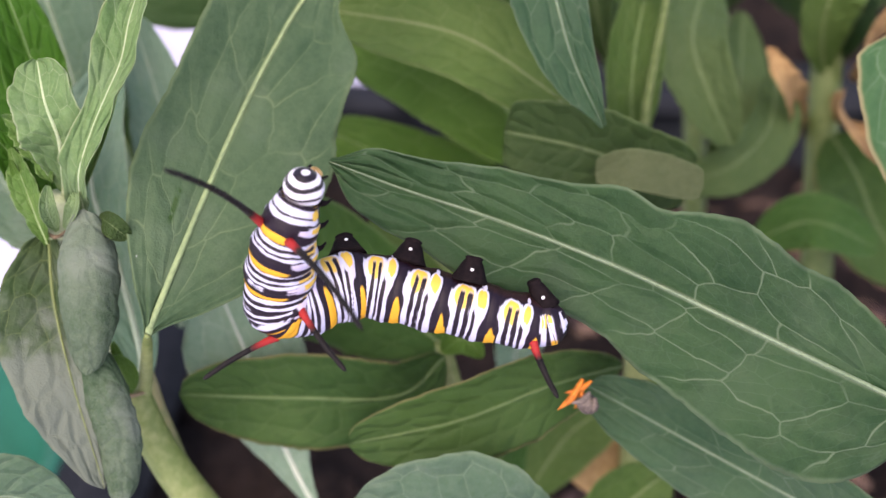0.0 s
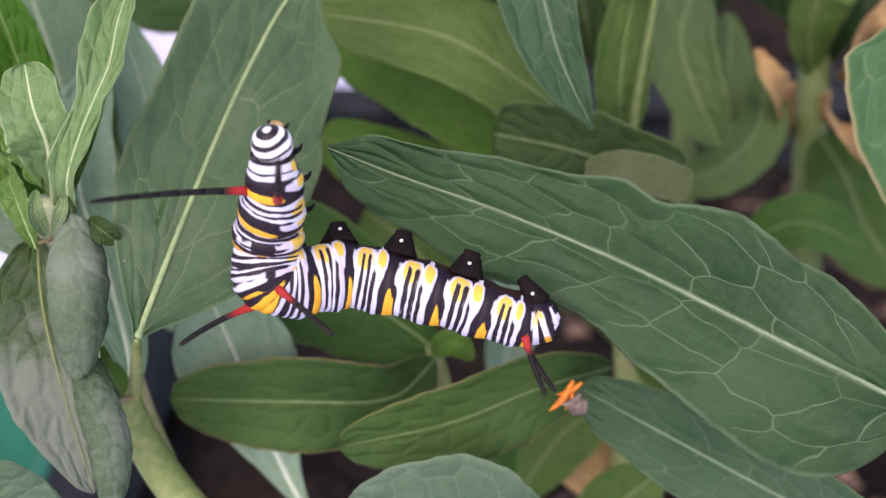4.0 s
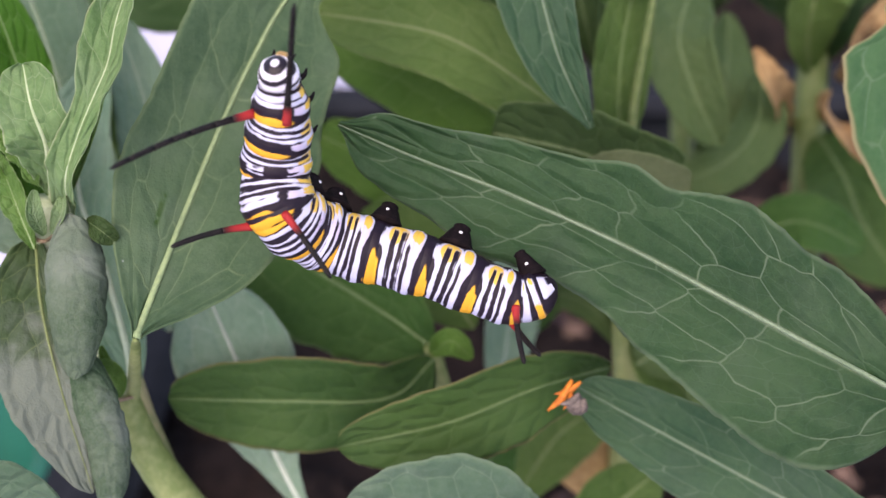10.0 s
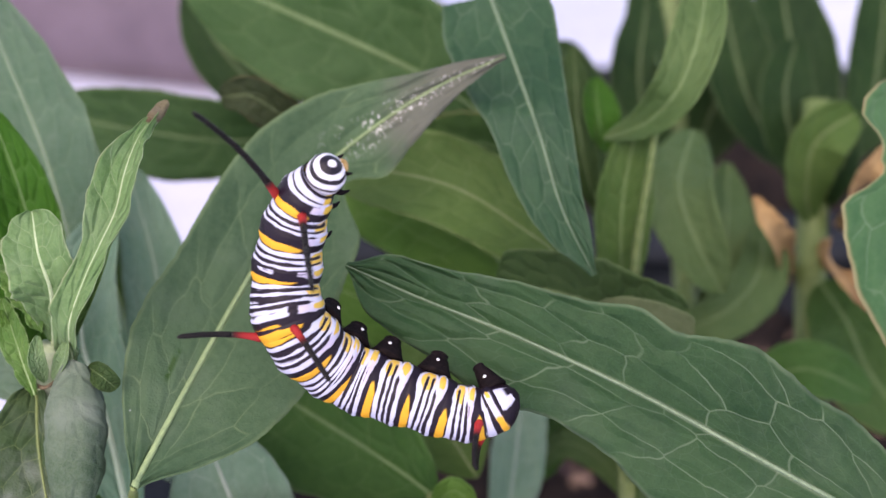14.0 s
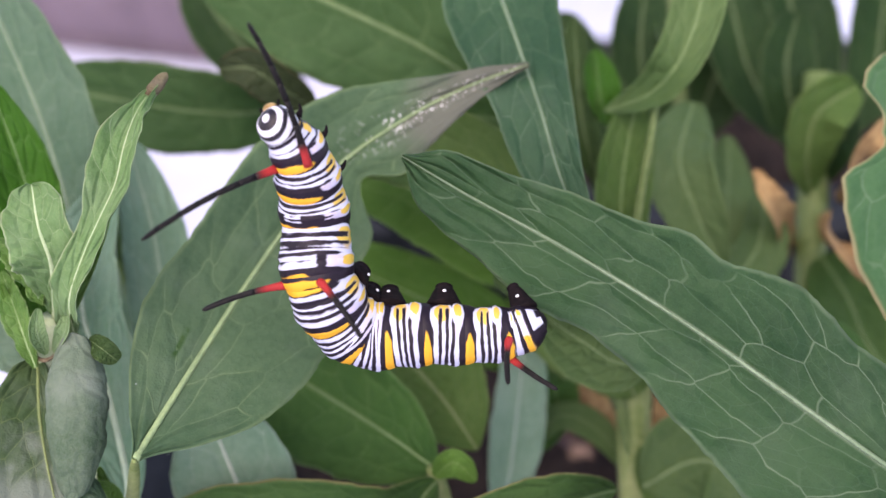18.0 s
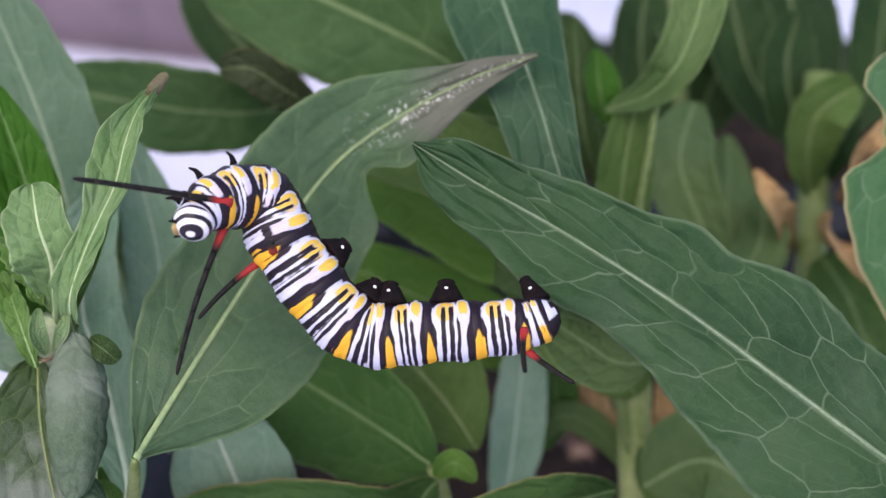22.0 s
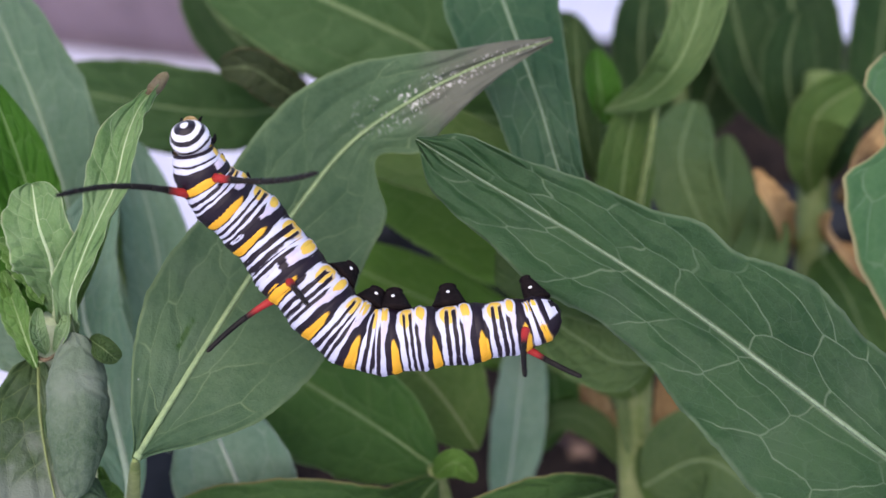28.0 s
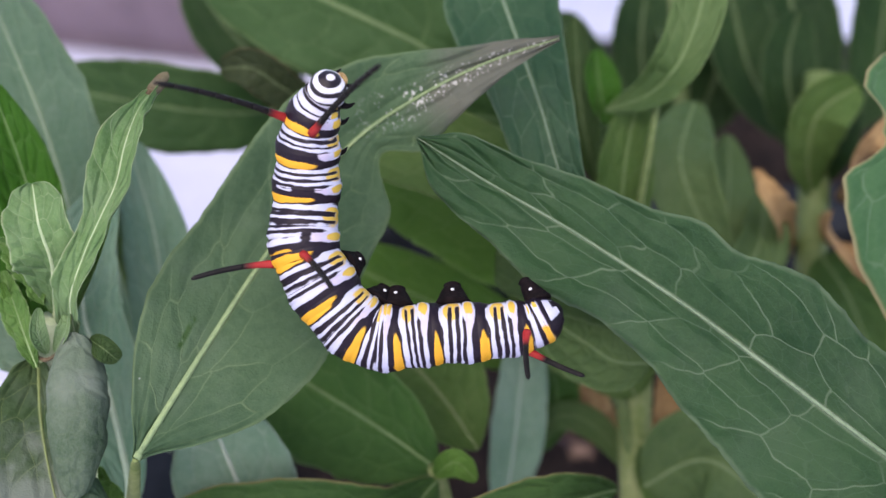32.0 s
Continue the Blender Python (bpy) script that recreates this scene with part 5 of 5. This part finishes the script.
    crawl(17, ((-14.4, -2.9, 366.9), (-13.8, -2.8, 361.1), (-13.1, -2.6, 353.6), (-13.1, -5.1, 348.1), (-10.2, -4.2, 341.0), (-2.6, -4.4, 340.6), (5.0, -4.0, 341.5), (9.1, -3.4, 342.7)),
          (30, 35, 55), ((-20.8, -16.6, 368.4), (-13.6, -17.8, 370.5), (-24.1, -9.7, 348.2), (-9.2, -16.0, 347.1), (4.9, -13.0, 339.9), (9.7, -9.8, 337.5)))
    crawl(18, ((-16.4, -4.1, 365.9), (-13.9, -2.7, 361.6), (-12.8, -1.8, 354.4), (-12.5, -4.3, 349.1), (-8.8, -3.6, 342.3), (-1.5, -3.7, 342.1), (6.7, -3.6, 342.2), (10.8, -3.0, 343.7)),
          (30, 33, 52), ((-27.0, -14.6, 357.4), (-17.4, -8.4, 375.9), (-23.6, -8.7, 347.5), (-7.6, -14.4, 347.7), (6.4, -12.8, 341.6), (11.6, -9.5, 338.9)))
    crawl(19, ((-18.0, -4.1, 364.8), (-15.4, -2.1, 361.8), (-13.1, -0.7, 355.5), (-13.0, -3.2, 350.2), (-8.8, -3.1, 343.4), (-1.7, -3.6, 342.3), (7.2, -3.1, 343.3), (11.1, -2.6, 344.5)),
          (35, 38, 52), ((-24.8, -15.6, 354.1), (-23.8, -3.6, 373.6), (-23.8, -8.1, 349.2), (-8.7, -13.2, 348.0), (7.1, -12.1, 341.7), (12.2, -8.1, 337.8)))
    crawl(20, ((-20.6, 4.2, 360.8), (-17.6, 1.2, 361.6), (-14.9, 2.3, 355.0), (-14.2, 0.0, 350.0), (-9.3, -3.2, 342.7), (-1.5, -3.6, 342.3), (7.8, -3.3, 343.0), (11.6, -2.6, 344.4)),
          (50, 42, 50), ((-27.4, -10.2, 351.6), (-25.7, -7.7, 374.2), (-25.1, -3.6, 347.5), (-10.4, -10.2, 349.0), (7.5, -12.5, 342.4), (12.3, -9.6, 339.4)))
    crawl(21, ((-23.1, 3.3, 358.8), (-20.3, 0.6, 360.4), (-16.5, 2.6, 355.5), (-15.2, 0.4, 350.7), (-9.4, -3.2, 342.7), (-1.5, -3.6, 342.3), (8.0, -3.3, 343.0), (11.8, -2.6, 344.4)),
          (60, 48, 50), ((-29.8, -10.9, 350.7), (-28.0, -9.9, 371.8), (-25.5, -3.5, 347.1), (-12.7, -10.8, 352.2), (7.7, -12.5, 342.7), (12.8, -9.4, 339.3)))
    crawl(22, ((-25.0, -5.4, 354.8), (-23.0, -1.5, 356.0), (-18.5, 2.2, 354.7), (-16.2, 0.2, 350.4), (-9.2, -3.2, 342.6), (-1.3, -3.6, 342.3), (8.2, -3.3, 343.0), (12.0, -2.6, 344.4)),
          (65, 58, 50), ((-26.1, -10.6, 341.1), (-34.1, -9.6, 361.7), (-25.0, -4.0, 344.2), (-15.9, -10.3, 355.6), (8.0, -12.5, 342.7), (13.3, -9.1, 339.4)))
    crawl(23, ((-32.0, -1.9, 354.2), (-25.6, -1.3, 355.6), (-19.3, 1.4, 353.0), (-15.9, -0.4, 348.9), (-9.4, -3.2, 342.5), (-1.1, -3.7, 342.1), (8.4, -3.2, 343.2), (12.0, -2.5, 344.7)),
          (62, 58, 50), ((-27.3, -10.4, 340.0), (-21.3, -16.7, 363.7), (-23.9, -6.5, 343.6), (-15.3, -10.2, 355.1), (7.9, -12.1, 341.9), (13.4, -8.9, 339.0)))
    crawl(24, ((-32.5, -0.2, 356.0), (-26.1, -0.9, 354.6), (-19.0, 1.2, 352.5), (-15.3, -0.5, 348.8), (-8.8, -3.3, 342.5), (-0.9, -3.6, 342.3), (8.3, -3.3, 343.0), (12.3, -2.5, 344.6)),
          (45, 58, 50), ((-30.7, -14.1, 343.0), (-19.0, -15.4, 362.7), (-23.4, -5.0, 341.9), (-13.5, -11.8, 351.2), (8.2, -12.4, 342.2), (14.1, -8.3, 339.1)))
    crawl(25, ((-36.1, 1.8, 353.8), (-29.4, 1.2, 352.5), (-20.5, 0.8, 351.7), (-15.8, -0.7, 348.3), (-8.8, -3.3, 342.4), (-0.9, -3.6, 342.3), (8.3, -3.3, 343.0), (12.1, -2.5, 344.6)),
          (50, 55, 50), ((-32.2, -10.6, 339.0), (-30.9, -15.9, 358.9), (-24.0, -5.5, 341.6), (-12.8, -11.8, 349.3), (7.9, -12.4, 342.2), (13.6, -9.0, 339.5)))
    crawl(25.5, ((-34.1, 2.6, 355.5), (-28.2, 0.9, 352.0), (-19.6, 0.5, 351.0), (-15.6, -1.0, 347.8), (-8.6, -3.4, 342.2), (-0.9, -3.6, 342.2), (8.5, -3.3, 343.0), (12.2, -2.5, 344.6)),
          (45, 55, 50), ((-33.2, -13.6, 342.6), (-16.1, -10.7, 356.0), (-23.6, -5.8, 340.9), (-12.5, -12.1, 348.8), (8.2, -12.4, 342.2), (14.2, -8.6, 339.7)))
    crawl(27.5, ((-30.2, 0.8, 359.5), (-26.3, -1.3, 355.0), (-20.2, 0.6, 351.2), (-15.9, -1.2, 347.3), (-8.8, -3.5, 342.0), (-1.1, -3.7, 342.1), (8.3, -3.3, 342.8), (11.9, -2.5, 344.6)),
          (35, 52, 50), ((-34.7, -16.7, 352.0), (-11.4, -10.0, 357.0), (-24.2, -6.1, 340.8), (-11.8, -11.7, 348.8), (7.9, -12.5, 342.1), (13.8, -8.9, 339.6)))
    crawl(28, ((-25.6, 0.8, 363.4), (-24.3, 1.0, 357.6), (-19.0, 0.8, 351.7), (-15.1, -1.2, 347.3), (-8.6, -3.6, 341.7), (-0.8, -3.8, 341.8), (8.3, -3.3, 343.0), (12.0, -2.6, 344.5)),
          (12, 48, 50), ((-34.8, -13.1, 360.9), (-11.5, -10.7, 363.1), (-23.9, -6.1, 341.5), (-12.7, -12.4, 350.0), (8.0, -12.4, 342.1), (14.1, -8.6, 339.8)))
    crawl(29, ((-20.1, -0.6, 365.3), (-20.5, 0.6, 360.4), (-17.7, 1.7, 353.7), (-14.8, -0.6, 348.6), (-8.3, -3.4, 342.2), (-0.7, -3.7, 342.1), (8.3, -3.4, 342.8), (12.2, -2.6, 344.5)),
          (12, 48, 50), ((-30.9, -14.1, 361.5), (-13.9, -4.6, 374.5), (-23.9, -5.4, 342.9), (-11.7, -11.5, 350.8), (8.2, -12.5, 341.9), (14.9, -6.6, 338.6)))
    crawl(30, ((-17.7, 0.5, 367.1), (-17.5, 1.0, 361.4), (-16.8, 2.2, 354.7), (-14.6, -0.5, 348.9), (-8.2, -3.4, 342.2), (-0.6, -3.7, 342.1), (8.5, -3.4, 342.8), (12.3, -2.6, 344.5)),
          (15, 45, 50), ((-30.4, -11.8, 360.7), (-12.3, -10.3, 373.1), (-24.4, -4.9, 344.3), (-11.2, -11.4, 351.3), (8.2, -12.5, 341.9), (15.2, -6.4, 338.6)))
    crawl(31, ((-10.6, -0.3, 365.7), (-14.7, 1.3, 361.8), (-16.2, 2.3, 355.0), (-14.3, -0.2, 349.4), (-8.2, -3.4, 342.2), (-0.6, -3.7, 342.1), (8.5, -3.4, 342.8), (12.3, -2.6, 344.5)),
          (25, 40, 50), ((-17.7, -6.9, 376.6), (-9.5, -15.8, 359.1), (-24.5, -4.6, 345.7), (-10.8, -11.1, 350.8), (8.3, -12.5, 342.1), (15.2, -6.4, 338.8)))
    crawl(32, ((-10.8, 1.7, 367.8), (-13.3, 2.9, 363.0), (-14.2, 2.4, 355.1), (-14.2, -0.2, 349.5), (-8.3, -3.4, 342.2), (-0.6, -3.7, 342.1), (8.4, -3.4, 342.8), (12.3, -2.5, 344.6)),
          (25, 38, 50), ((-26.4, -7.4, 370.0), (-5.5, -9.4, 372.2), (-25.3, -3.5, 348.4), (-10.5, -11.1, 351.1), (8.3, -12.5, 341.9), (14.3, -8.4, 339.8)))

    for ob, rows in tracks.items():
        walk(ob, rows)


motions()
